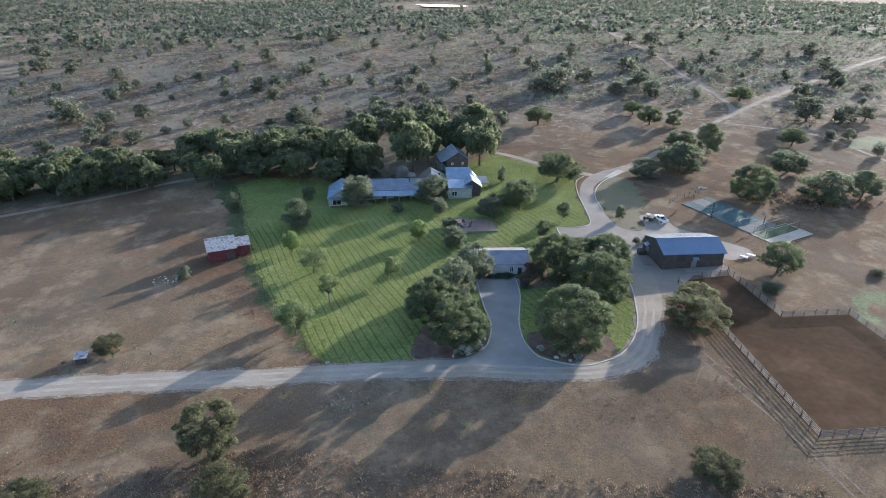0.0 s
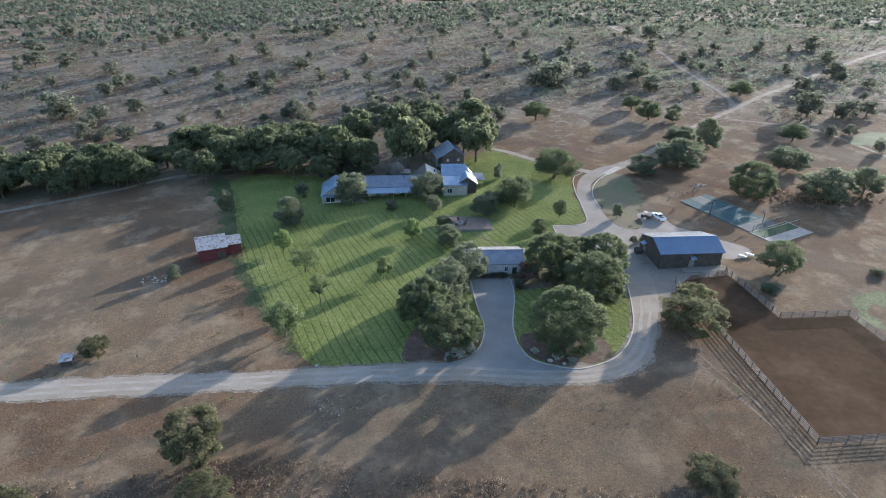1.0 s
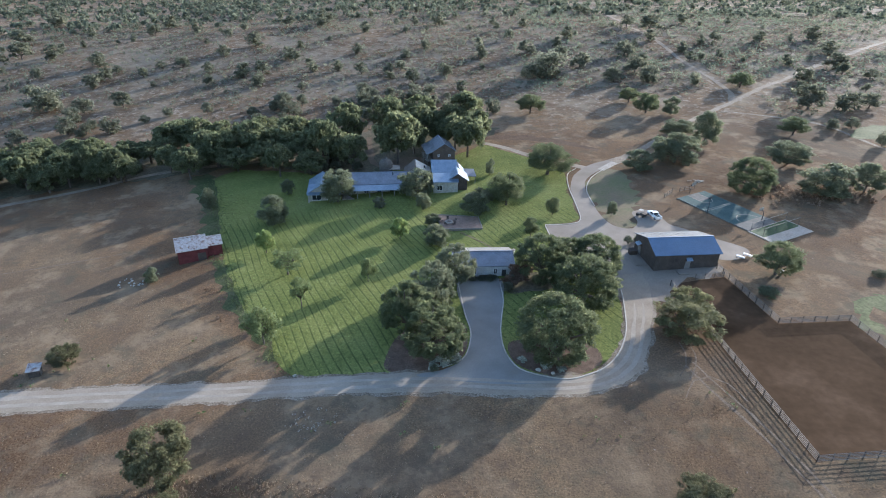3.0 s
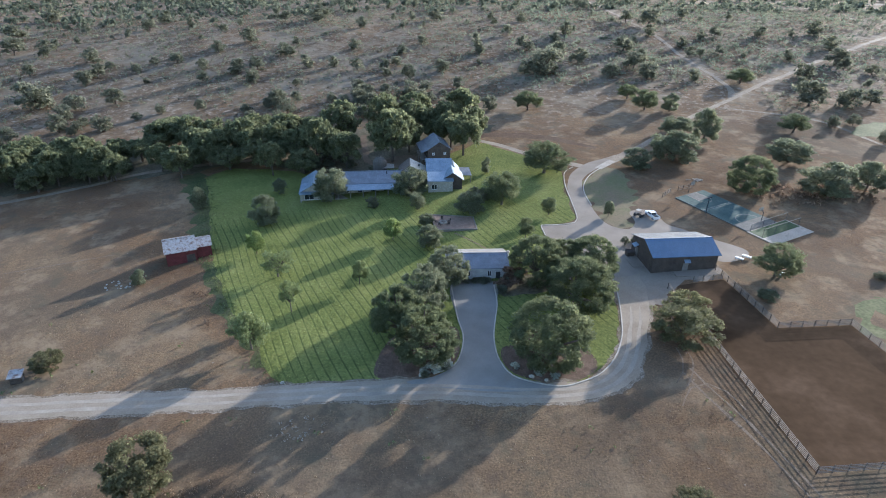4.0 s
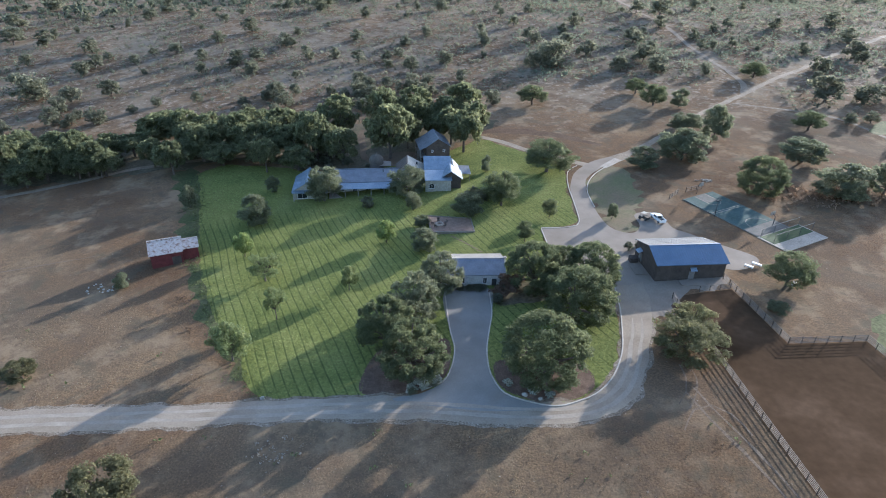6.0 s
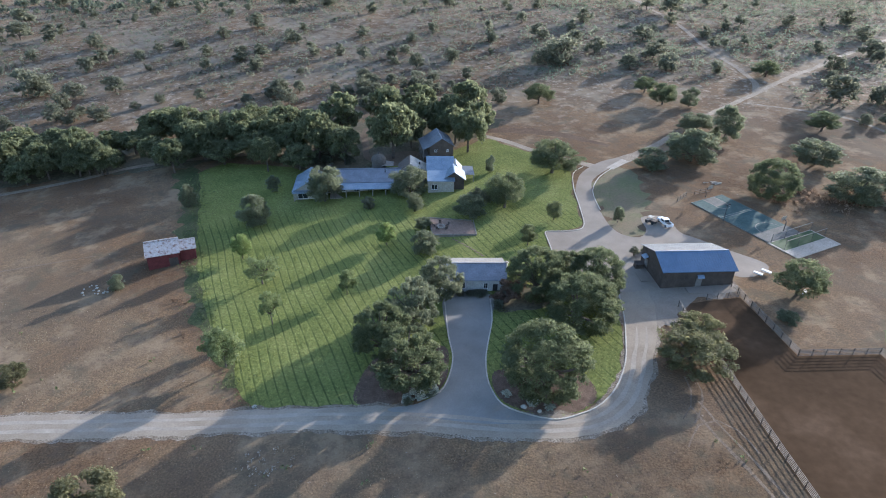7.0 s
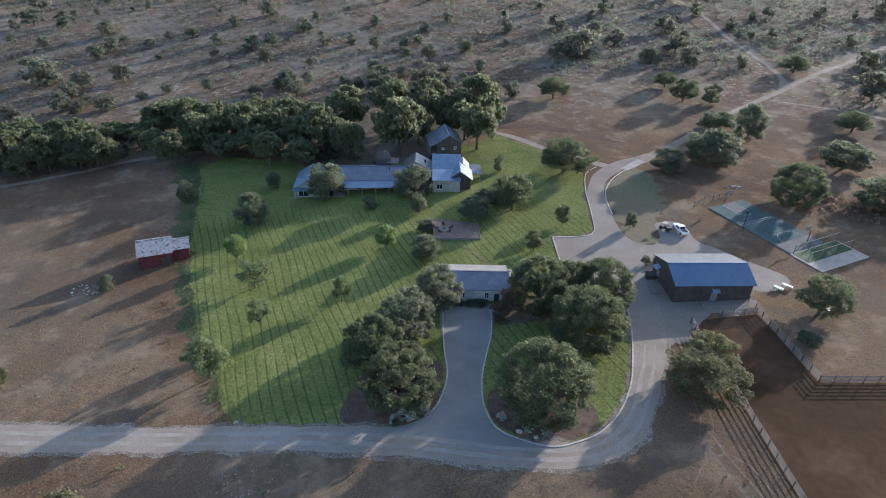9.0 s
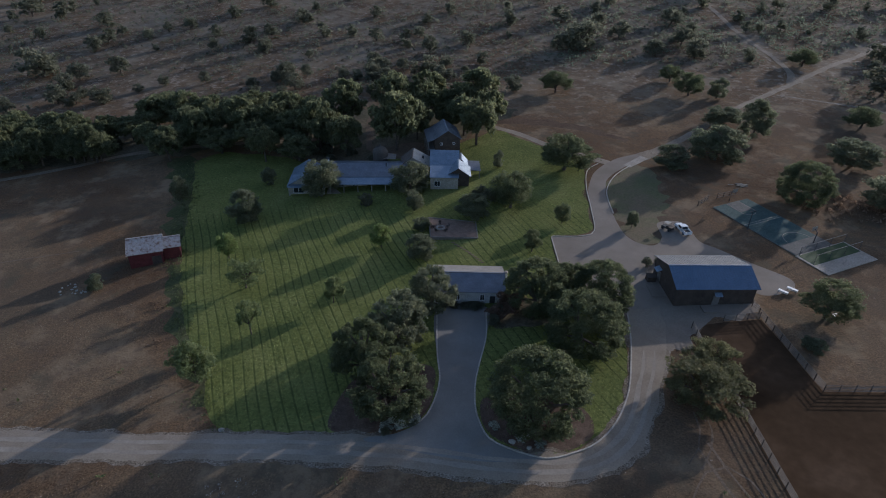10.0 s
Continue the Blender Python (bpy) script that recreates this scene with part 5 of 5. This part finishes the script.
    roof_slope("roof_slope", (32.2, 93.5, rw + 4.95), (40.6, 93.5, rw + 4.95), (40.6, 86.9, rw + 3.9), (32.2, 86.9, rw + 3.9), M["pale_roof"], h)
    roof_slope("roof_slope", (40.8, 99.52, rw + 7.4), (32.0, 99.52, rw + 7.4), (32.0, 104.4, rw + 4.5), (40.8, 104.4, rw + 4.5), M["pale_roof"], h)
    gable_block(h, 37.2, 43.6, 89.2, 95.5, rw, 3.9, 6.1, "y", M["dark_wood"], (M["pale_roof"], M["pale_roof"]), over=0.6)
    gable_block(h, 39.6, 43.2, 96.6, 101.0, rw, 3.9, 5.8, "y", M["dark_wood"], (M["pale_roof"], M["pale_roof"]), over=0.4)
    roof_slope("porch_roof", (43.4, 100.6, rw + 3.8), (47.0, 100.6, rw + 3.7), (47.2, 93.8, rw + 3.4), (43.4, 93.8, rw + 3.5), M["grey_roof"], h)
    for x, y in ((46.8, 100.2), (46.9, 94.2)):
        part("porch_post", box(x - 0.1, x + 0.1, y - 0.1, y + 0.1, rw - 1.2, rw + 3.4), M["grey_wood"], h)
    # two-storey block with a gallery under its long slope
    def tall():
        gable_block(h, 32.6, 40.6, 109.0, 119.5, tw, 6.6, 9.2, "y", M["dark_wood"], (M["grey_roof"], M["grey_roof"]), ridge_at=0.5, over=0.5,
                    holes={"s": [(34.2, 35.0, tw + 4.4, tw + 5.3), (38.2, 39.0, tw + 4.4, tw + 5.3)]})
        roof_slope("gallery_roof", (32.3, 108.5, tw + 6.5), (32.3, 120.0, tw + 6.5), (30.2, 120.0, tw + 5.7), (30.2, 108.5, tw + 5.7), M["grey_roof"], h)
        for k in range(4):
            part("gallery_post", box(30.4, 30.6, 109.2 + 3.3 * k, 109.4 + 3.3 * k, tw - 1, tw + 5.7), M["grey_wood"], h)
        part("gallery_floor", box(30.3, 32.6, 109.0, 119.5, tw + 2.8, tw + 3.0), M["grey_wood"], h)
    turned(tall, 8, 36.6, 114)
    # link with a tall east-facing slope, its sunlight put into the roof colour
    gable_block(h, 23.4, 31.6, 96.6, 103.4, rw, 3.4, 6.0, "y", M["stone"], (M["shingle"], M["sunlit_roof"]), ridge_at=0.4)
    part("roof_vent", box(29.6, 30.1, 99.6, 100.1, rw + 4.0, rw + 5.2, None, 0.03), M["dark"], h)
    # round stone turret
    ring = [(2.3, mw - 1), (2.3, mw + 6.2), (2.45, mw + 6.25), (2.2, mw + 7.1), (1.6, mw + 7.8), (0.8, mw + 8.2), (0.15, mw + 8.3)]
    roof_slope("turret_skirt", (16.8, 104.4, mw + 5.6), (21.4, 104.0, mw + 5.2), (21.4, 100.6, mw + 5.0), (16.4, 100.3, mw + 5.1), M["tan_roof"], h)
    tur = part("turret", tube([(16.6, 102.4, z) for _, z in ring[:2]], [2.3, 2.3], None, 20), M["turret_stone"], h, "round brown stone turret")
    part("turret_roof", tube([(16.6, 102.4, z) for _, z in ring[2:]], [r for r, _ in ring[2:]], None, 20), M["turret_stone"], tur, "domed dark shingle roof")
    part("finial", tube([(16.6, 102.4, mw + 8.2), (16.6, 102.4, mw + 8.9)], [0.35, 0.2], None, 8), M["turret_stone"], tur)


house()


def garage():
    g = thing("guest_garage", pose(0, 0, 0), "pale plastered garage with a grey metal roof at the drive's end", "garage")
    b = 3.3
    gable_block(g, 34.6, 49.2, 33.4, 43.0, b, 3.3, 4.9, "x", M["plaster"], (M["grey_roof"], M["tan_roof"]), ridge_at=0.48,
                holes={"s": [(39.0, 40.0, b + 0.8, b + 2.4), (44.2, 45.2, b + 0.8, b + 2.4)]}, over=0.4)
    part("door", box(46.3, 47.4, 33.3, 33.38, b, b + 2.1, None, 0.02), M["dark"], g, "dark door")
    dish = part("roof_vent", tube([(49.9, 38.5, b + 3), (49.9, 38.5, b + 4.9)], [0.35, 0.35], None, 10), M["white"], g, "white round vent")
    part("vent_cap", tube([(49.9, 38.5, b + 4.9), (49.9, 38.5, b + 5.15)], [0.55, 0.3], None, 10), M["concrete"], dish)


garage()


def barn():
    g = thing("blue_roof_barn", pose(0, 0, 0), "dark board barn with a bright blue metal roof", "barn")
    b = 5.5
    gable_block(g, 84.4, 101.2, 32.2, 44.6, b, 4.3, 6.4, "x", M["dark_wood"], (M["blue_roof"], M["tin_roof"]), ridge_at=0.42, over=0.5)
    g.matrix_basis = pose(93, 38.4, 0, 0, 0, 2.4) @ pose(-93, -38.4, 0)
    hood = part("awning", slab_quad([(92.3, 32.1, b + 3.2), (93.9, 32.1, b + 3.2), (93.9, 31.2, b + 2.7), (92.3, 31.2, b + 2.7)], 0.06), M["pale_roof"], g, "small tin awning")
    part("awning_bracket", tube([(92.4, 32.15, b + 2.3), (92.4, 31.3, b + 2.7)], [0.04, 0.04]), M["dark"], hood)
    part("door", box(92.4, 93.8, 32.08, 32.19, b, b + 2.3, None, 0.02), M["grey_wood"], g, "plank door")
    hood = part("awning", slab_quad([(84.35, 42.4, b + 3.3), (84.35, 40.4, b + 3.3), (83.2, 40.4, b + 2.8), (83.2, 42.4, b + 2.8)], 0.06), M["pale_roof"], g, "small tin awning")
    part("door", box(84.28, 84.39, 40.6, 42.2, b, b + 2.3, None, 0.02), M["grey_wood"], g, "plank door")
    for x0, x1, y0, y1, label in ((90.2, 96.0, 29.3, 31.7, "dull concrete pad by the barn door"), (81.2, 83.9, 34.9, 39.6, "dull concrete pad against the barn's end wall")):
        bm = box(x0, x1, y0, y1, G((x0 + x1) / 2, y0) - 0.3, G((x0 + x1) / 2, y0) + 0.16, None, 0.03)
        tagged(part("concrete_pad", bm, M["asphalt"]), label, "slab", kind="structure")


barn()


def storage_bin(x, y):
    t = thing("storage_bin", pose(x, y, G(x, y), 0, 0, 3), "dark wooden storage bin against the barn", "bin")
    part("box", box(-1.0, 1.0, -0.75, 0.75, -0.2, 1.15, None, 0.03), M["dark_wood"], t)
    part("lid", slab_quad([(-1.08, -0.85, 1.18), (1.08, -0.85, 1.18), (1.08, 0.8, 1.42), (-1.08, 0.8, 1.42)], 0.06), M["dark_wood"], t)


storage_bin(82.7, 41.3)


def red_barn():
    b = G(-33, 53) - 0.2
    g = thing("red_barn", pose(-33.4, 54.0, b, 0, 0, 21), "old red board barn with a weathered tin roof", "barn")
    gable_block(g, -5.8, 1.6, -2.9, 2.9, 0.0, 3.7, 5.6, "x", M["red_wood"], (M["rust_roof"], M["rust_roof"]), ridge_at=0.75, over=0.35, sink=1.0)
    part("door", box(-0.9, 1.2, -2.98, -2.91, 0, 2.4), M["dark_wood"], g, "dark open doorway")
    gable_block(g, 1.65, 5.5, -1.9, 2.2, 0.0, 3.7, 4.9, "x", M["red_wood"], (M["rust_roof"], M["rust_roof"]), ridge_at=0.75, over=0.3, sink=1.0)


red_barn()


def shed():
    x, y = -52.5, 6.2
    g = thing("small_shed", pose(x, y, G(x, y), 0, 0, 12), "small grey tin-roofed field shed", "shed")
    part("wall", box(-1.0, 1.0, -0.9, 0.9, -0.3, 1.6), M["dark_wood"], g)
    part("roof", slab_quad([(-1.3, -1.2, 1.65), (1.3, -1.2, 1.65), (1.3, 1.2, 2.1), (-1.3, 1.2, 2.1)], 0.07), M["rust_roof"], g, "dull tin roof")
    part("door", box(1.0, 1.05, -0.5, 0.4, 0, 1.4), M["grey_wood"], g)


shed()


# ---- corral fences ----
def fence(points, bay=2.6, height=1.55, rails=5, label="brown pipe and board corral fence on arena soil", gate=False):
    (x0, y0), (x1, y1) = points
    d = math.hypot(x1 - x0, y1 - y0)
    f = thing("corral_fence", pose(x0, y0, G(x0, y0), 0, 0, math.degrees(math.atan2(y1 - y0, x1 - x0))), label, "fence", "corral fences")
    n = max(1, round(d / bay))

    def z(s):
        return G(x0 + (x1 - x0) * s / d, y0 + (y1 - y0) * s / d) - G(x0, y0)
    for i in range(n + 1):
        s = d * i / n
        part("post", tube([(s, 0, z(s) - 0.3), (s, 0, z(s) + height + 0.12)], [0.09, 0.08], None, 6), M["dark_wood"], f)
    for k in range(rails):
        q = 0.28 + (height - 0.3) * k / (rails - 1)
        part("rail", tube([(d * i / n, -0.1, z(d * i / n) + q) for i in range(n + 1)], [0.06] * (n + 1), None, 5), M["fence_wood"], f)


for pts in (((86.2, -30.4), (86.4, 10.5)), ((86.2, -30.4), (119.5, -30.4)), ((119.5, -30.4), (118.3, 6.7)), ((102.4, 7.0), (118.3, 6.7)), ((102.4, 7.0), (100.9, 31.5)),
            ((85.7, 17.0), (85.9, 24.5)), ((93.0, 26.6), (100.6, 27.4))):
    fence(pts)


# ---- sports court ----
CD = Vector((0.397, -0.918, 0)).normalized()
CN = Vector((0.918, 0.397, 0)).normalized()
CA = Vector((110.0, 74.0, 0))


def court_point(s, w, z=0.0):
    p = CA + CD * s + CN * w
    return Vector((p.x, p.y, G(p.x, p.y) + z))


def court_sheet(name, s0, s1, w0, w1, z, mat, parent, label="", thick=0.03):
    return part(name, slab_quad([court_point(s0, w0, z), court_point(s1, w0, z), court_point(s1, w1, z), court_point(s0, w1, z)], thick), mat, parent, label)


def court():
    c = thing("sports_court", pose(0, 0, 0), "worn teal sports court with white line markings", "court")
    court_sheet("slab", -1.3, 25, -0.15, 12.35, 0.16, M["court_key"], c, thick=0.9)
    court_sheet("surface", -1.1, 20.3, 0, 12.2, 0.19, M["court"], c, "teal painted surface")
    court_sheet("key", -1.0, 4.0, 4.4, 8.8, 0.205, M["court_key"], c, "brown painted key")
    court_sheet("key", 20.4, 24.7, 0.1, 12.1, 0.205, M["court_key"], c, "worn brown end zone")
    for s0, s1, w0, w1 in ((9.2, 9.32, 0.2, 12), (10.0, 10.1, 0.2, 12), (-1.0, 4.0, 4.4, 4.5), (-1.0, 4.0, 8.7, 8.8)):
        court_sheet("line", s0, s1, w0, w1, 0.215, M["concrete"], c)
    for s, side, r in ((4.0, 1, 2.2), (20.2, -1, 3.6)):
        ring = [(s + side * r * math.sin(a), 6.6 + r * math.cos(a)) for a in np.linspace(0, math.pi, 16)]
        bm = None
        for (a, b), (a2, b2) in zip(ring, ring[1:]):
            dd = Vector((a2 - a, b2 - b)).orthogonal().normalized() * 0.06
            bm = slab_quad([court_point(a - dd.x, b - dd.y, 0.215), court_point(a2 - dd.x, b2 - dd.y, 0.215), court_point(a2 + dd.x, b2 + dd.y, 0.215), court_point(a + dd.x, b + dd.y, 0.215)], 0.01, bm)
        part("line", bm, M["concrete"], c)
    strip = thing("practice_strip", pose(0, 0, 0), "green turf strip with a pale concrete slab", "sports strip")
    court_sheet("slab", 25.05, 33.8, -0.4, 16.0, 0.14, M["concrete"], strip, "pale concrete slab", thick=0.9)
    court_sheet("turf", 25.3, 29.8, 0.2, 15.6, 0.17, M["turf"], strip, "dark green turf")
    for s in (25.5, 29.4):
        p, q = court_point(s, 0.2, 0.14), court_point(s, 15.4, 0.14)
        for k in range(4):
            e = p.lerp(q, k / 3)
            part("net_post", tube([e, e + Vector((0, 0, 2.6))], [0.06, 0.05]), M["dark"], strip)
        part("net_cable", tube([p + Vector((0, 0, 2.55)), q + Vector((0, 0, 2.55))], [0.06, 0.06], None, 5), M["concrete"], strip, "pale net cable")
    for s, w, side in ((-2.2, 6.6, 1), (22.6, 8.6, -1)):
        e = court_point(s, w, 0.16)
        hoop = thing("basketball_hoop", Matrix.Translation(e), "black pole basketball hoop with a white backboard", "hoop", "hoops at the court")
        d = CD * side
        part("pole", tube([(0, 0, -0.1), (0, 0, 2.9), tuple(d * 0.8 + Vector((0, 0, 3.4)))], [0.13, 0.12, 0.1]), M["dark"], hoop)
        o = d * 0.9 + Vector((0, 0, 3.5))
        part("backboard", slab_quad([o - CN * 0.9 + Vector((0, 0, 0.55)), o + CN * 0.9 + Vector((0, 0, 0.55)), o + CN * 0.9 + d * 0.05 + Vector((0, 0, 0.55)), o - CN * 0.9 + d * 0.05 + Vector((0, 0, 0.55))], 1.1), M["concrete"], hoop, "dull white backboard")
        rim = [tuple(o + d * (0.35 + 0.23 * math.cos(a)) + CN * 0.23 * math.sin(a) - Vector((0, 0, 0.4))) for a in np.linspace(0, math.tau, 11)]
        part("rim", tube(rim, [0.02] * 11, None, 5), M["red_wood"], hoop)
    e = court_point(11.1, -0.7, 0)
    lamp = thing("court_light", Matrix.Translation(e), "dark floodlight pole beside the court", "light pole")
    part("pole", tube([(0, 0, -0.3), (0, 0, 5.0)], [0.12, 0.09]), M["dark"], lamp)
    part("crossarm", tube([tuple(CN * -0.6 + Vector((0, 0, 4.9))), tuple(CN * 0.8 + Vector((0, 0, 4.9)))], [0.06, 0.06]), M["dark"], lamp)
    for k in (-0.5, 0.7):
        q = CN * k
        part("lamp_head", box(q.x - 0.25, q.x + 0.25, q.y - 0.2, q.y + 0.2, 4.9, 5.2, None, 0.04), M["dark"], lamp)


court()


# ---- vehicles ----
def pickup(m):
    t = thing("pickup_truck", m, "white crew-cab pickup parked on the pad", "truck")
    part("body", box(-0.95, 0.95, -2.75, 2.75, 0.45, 1.0, None, 0.12), M["car_white"], t)
    part("hood", box(-0.9, 0.9, 1.35, 2.7, 0.98, 1.16, None, 0.08), M["car_white"], t)
    cab = part("cab", prism([(-0.75, 0.98), (1.45, 0.98), (0.85, 1.78), (-0.6, 1.8)], (-0.85, 0.85), lambda a, b, c: (c, a, b)), M["car_white"], t)
    part("windscreen", slab_quad([(-0.75, 0.92, 1.74), (0.75, 0.92, 1.74), (0.78, 1.42, 1.08), (-0.78, 1.42, 1.08)], 0.02), M["glass"], cab, "dark glass")
    part("rear_window", slab_quad([(-0.7, -0.66, 1.74), (0.7, -0.66, 1.74), (0.72, -0.79, 1.12), (-0.72, -0.79, 1.12)], 0.02), M["glass"], cab, "dark glass")
    for s in (-1, 1):
        part("side_window", box(s * 0.86 - 0.015, s * 0.86 + 0.015, -0.5, 0.95, 1.12, 1.62), M["glass"], cab, "dark glass")
        part("bed_side", box(s * 0.9 - 0.06, s * 0.9 + 0.06, -2.7, -0.75, 1.0, 1.32, None, 0.02), M["car_white"], t)
        part("headlight", box(s * 0.72 - 0.16, s * 0.72 + 0.16, 2.7, 2.78, 0.75, 0.95), M["glass"], t)
        for y in (-1.75, 1.75):
            w = part("wheel", tube([(s * 0.75, y, 0.4), (s * 0.98, y, 0.4)], [0.4, 0.4], None, 16), M["dark"], t, "black tyre")
            part("rim", tube([(s * 0.97, y, 0.4), (s * 1.0, y, 0.4)], [0.22, 0.2], None, 10), M["pale_roof"], w, "bright metal rim")
    part("bed_floor", box(-0.84, 0.84, -2.6, -0.8, 0.98, 1.03), M["dark"], t)
    part("tailgate", box(-0.88, 0.88, -2.75, -2.66, 0.98, 1.32, None, 0.02), M["car_white"], t)
    part("bumper", box(-0.95, 0.95, 2.74, 2.86, 0.5, 0.7, None, 0.04), M["pale_roof"], t)


pickup(pose(96.9, 62.4, G(96.9, 62.4) + 0.07, 0, 0, 9))


def utility_cart(m):
    t = thing("utility_cart", m, "dark open utility vehicle with grey load bed", "utility vehicle")
    part("body", box(-0.8, 0.8, -1.5, 1.4, 0.45, 0.85, None, 0.1), M["dark"], t)
    part("load_bed", box(-0.75, 0.75, -1.6, -0.4, 0.85, 1.15, None, 0.04), M["dark_wood"], t, "grey load bed")
    part("roof", box(-0.75, 0.75, -0.4, 0.9, 1.85, 1.92, None, 0.03), M["stone"], t)
    part("seat", box(-0.65, 0.65, -0.35, 0.2, 0.85, 1.2, None, 0.06), M["dark"], t)
    for s in (-1, 1):
        for y in (-0.36, 0.85):
            part("roof_post", tube([(s * 0.7, y, 0.85), (s * 0.7, y, 1.86)], [0.03, 0.03], None, 5), M["dark"], t)
        for y in (-1.0, 0.95):
            part("wheel", tube([(s * 0.62, y, 0.33), (s * 0.86, y, 0.33)], [0.33, 0.33], None, 14), M["dark"], t)


utility_cart(pose(93.4, 63.6, G(93.4, 63.6) + 0.07, 0, 0, 35))


# ---- terrace ----
def terrace():
    b = G(42.5, 66.5)
    t = thing("terrace", pose(0, 0, 0), "brown paved terrace with low grey stone walls", "terrace")
    part("paving_slab", prism([(32.4, 70.2), (44.8, 68.4), (45.0, 60.0), (33.2, 59.8)], (b - 0.8, b + 0.14), lambda a, q, c: (a, q, c)), M["paving"], t)
    ring = [(32.4, 70.2), (44.8, 68.4), (45.0, 60.0), (33.2, 59.8), (32.4, 70.2)]
    for (ax, ay), (bx, by) in zip(ring, ring[1:]):
        d = Vector((bx - ax, by - ay)).normalized()
        n = Vector((-d.y, d.x)) * 0.14
        part("low_wall", slab_quad([(ax - n.x, ay - n.y, b + 0.3), (bx - n.x, by - n.y, b + 0.3), (bx + n.x, by + n.y, b + 0.3), (ax + n.x, ay + n.y, b + 0.3)], 1.1), M["wall_stone"], t)
    bm = tube([(35.6 + 0.95 * math.cos(a), 64.6 + 0.95 * math.sin(a), b + 0.32) for a in np.linspace(0, math.tau, 25)], [0.26] * 25, None, 6)
    tagged(part("fire_pit", bm, M["concrete"]), "round pale stone fire pit on the terrace", "fire pit")
    for k in range(5):
        a = k * math.tau / 5 + 0.4
        c = thing("garden_chair", pose(35.6 + 2.0 * math.cos(a), 64.6 + 2.0 * math.sin(a), b + 0.14, 0, 0, math.degrees(a) + 90), "dark wooden garden chair round the fire pit", "chair", "fire pit chairs")
        part("seat", box(-0.32, 0.32, -0.3, 0.3, 0.36, 0.42), M["dark_wood"], c)
        part("backrest", slab_quad([(-0.32, -0.42, 1.0), (0.32, -0.42, 1.0), (0.32, -0.36, 1.0), (-0.32, -0.36, 1.0)], 0.6), M["dark_wood"], c)
        for s in (-0.28, 0.28):
            for y in (-0.26, 0.26):
                part("leg", box(s - 0.04, s + 0.04, y - 0.04, y + 0.04, 0, 0.36), M["dark_wood"], c)
    path = thing("stepping_stones", pose(0, 0, 0), "curved line of flat stepping stones on the lawn", "stepping stones")
    for k in range(12):
        s = k / 11
        x, y = 38.8 + 6.8 * s + 0.3 * math.sin(3 * s), 58.2 - 9.0 * s
        part("stone", box(x - 0.42, x + 0.42, y - 0.2, y + 0.2, G(x, y) - 0.1, G(x, y) + 0.1, None, 0.05), M["paving"], path)


terrace()


# ---- small things about the place ----
def boulder(x, y, r, label="pale limestone boulder at the bed's edge"):
    bm = bmesh.new()
    bmesh.ops.create_icosphere(bm, subdivisions=2, radius=r)
    for v in bm.verts:
        k = 1 + 0.35 * noise.noise(v.co * 1.3 / r + Vector((x, y, 0)))
        v.co = Vector((v.co.x * k * 1.3, v.co.y * k, v.co.z * k * 0.65))
    ob = part("boulder", bm, M["stone"])
    ob.matrix_basis = pose(x, y, G(x, y) + r * 0.25, 0, 0, x * 37)
    tagged(ob, label, "rock", "garden boulders")


for x, y, r in ((26.6, -0.9, 0.45), (29.6, 0.1, 0.6), (31.0, 0.9, 0.4), (47.6, -3.6, 0.45), (50.2, -4.8, 0.35), (0.2, -0.4, 0.4)):
    boulder(x, y, r)


rng = random.Random(8)
for k in range(16):
    boulder(-47.5 + rng.uniform(-3.4, 3.4), 41.5 + rng.uniform(-2.2, 2.2), rng.uniform(0.15, 0.34), "pale loose stone lying in the field")


def trough(x, y, turn, length=3.0):
    t = thing("feed_trough", pose(x, y, G(x, y), 0, 0, turn), "long white feed trough on bare ground", "trough", "troughs near the barn")
    part("basin", prism([(-0.35, 0.75), (0.35, 0.75), (0.25, 0.35), (-0.25, 0.35)], (-length / 2, length / 2), lambda a, b, c: (c, a, b)), M["white"], t)
    for s in (-1, 1):
        part("leg", box(s * length * 0.4 - 0.06, s * length * 0.4 + 0.06, -0.3, 0.3, -0.1, 0.4), M["grey_wood"], t)


trough(109.4, 36.0, -48, 2.0)
trough(111.8, 36.8, -48, 2.2)
trough(115.8, 27.8, 40, 1.5)


def log_pile(x, y):
    t = thing("log_pile", pose(x, y, G(x, y), 0, 0, 15), "loose pile of pale cut logs", "logs")
    rng = random.Random(3)
    for k in range(11):
        a, cx, cy = rng.uniform(-0.9, 0.9), rng.uniform(-2.2, 2.2), rng.uniform(-1.2, 1.2)
        part("log", tube([(cx - 0.8 * math.cos(a), cy - 0.8 * math.sin(a), 0.12), (cx + 0.8 * math.cos(a), cy + 0.8 * math.sin(a), 0.15)], [0.13, 0.11], None, 7), M["concrete"], t)


log_pile(121.8, 88.2)
fence(((105.6, 76.0), (109.6, 79.6)), 1.9, 1.5, 3, "weathered rail fence beside the court")
fence(((112.5, 80.4), (118.5, 82.6)), 2.3, 1.5, 3, "weathered rail fence beside the court")

# hedge and shrubs at the garage
for i, (x, y, w, h) in enumerate([(36.6, 32.2, 2.4, 1.5), (38.8, 32.0, 2.4, 1.4), (41.0, 31.9, 2.4, 1.3), (43.2, 31.9, 2.2, 1.4), (47.6, 29.0, 3.4, 3.0), (46.8, 26.0, 3.0, 2.6)]):
    scrub(i, x, y, w, h, None, "low clipped shrub against the garage wall")
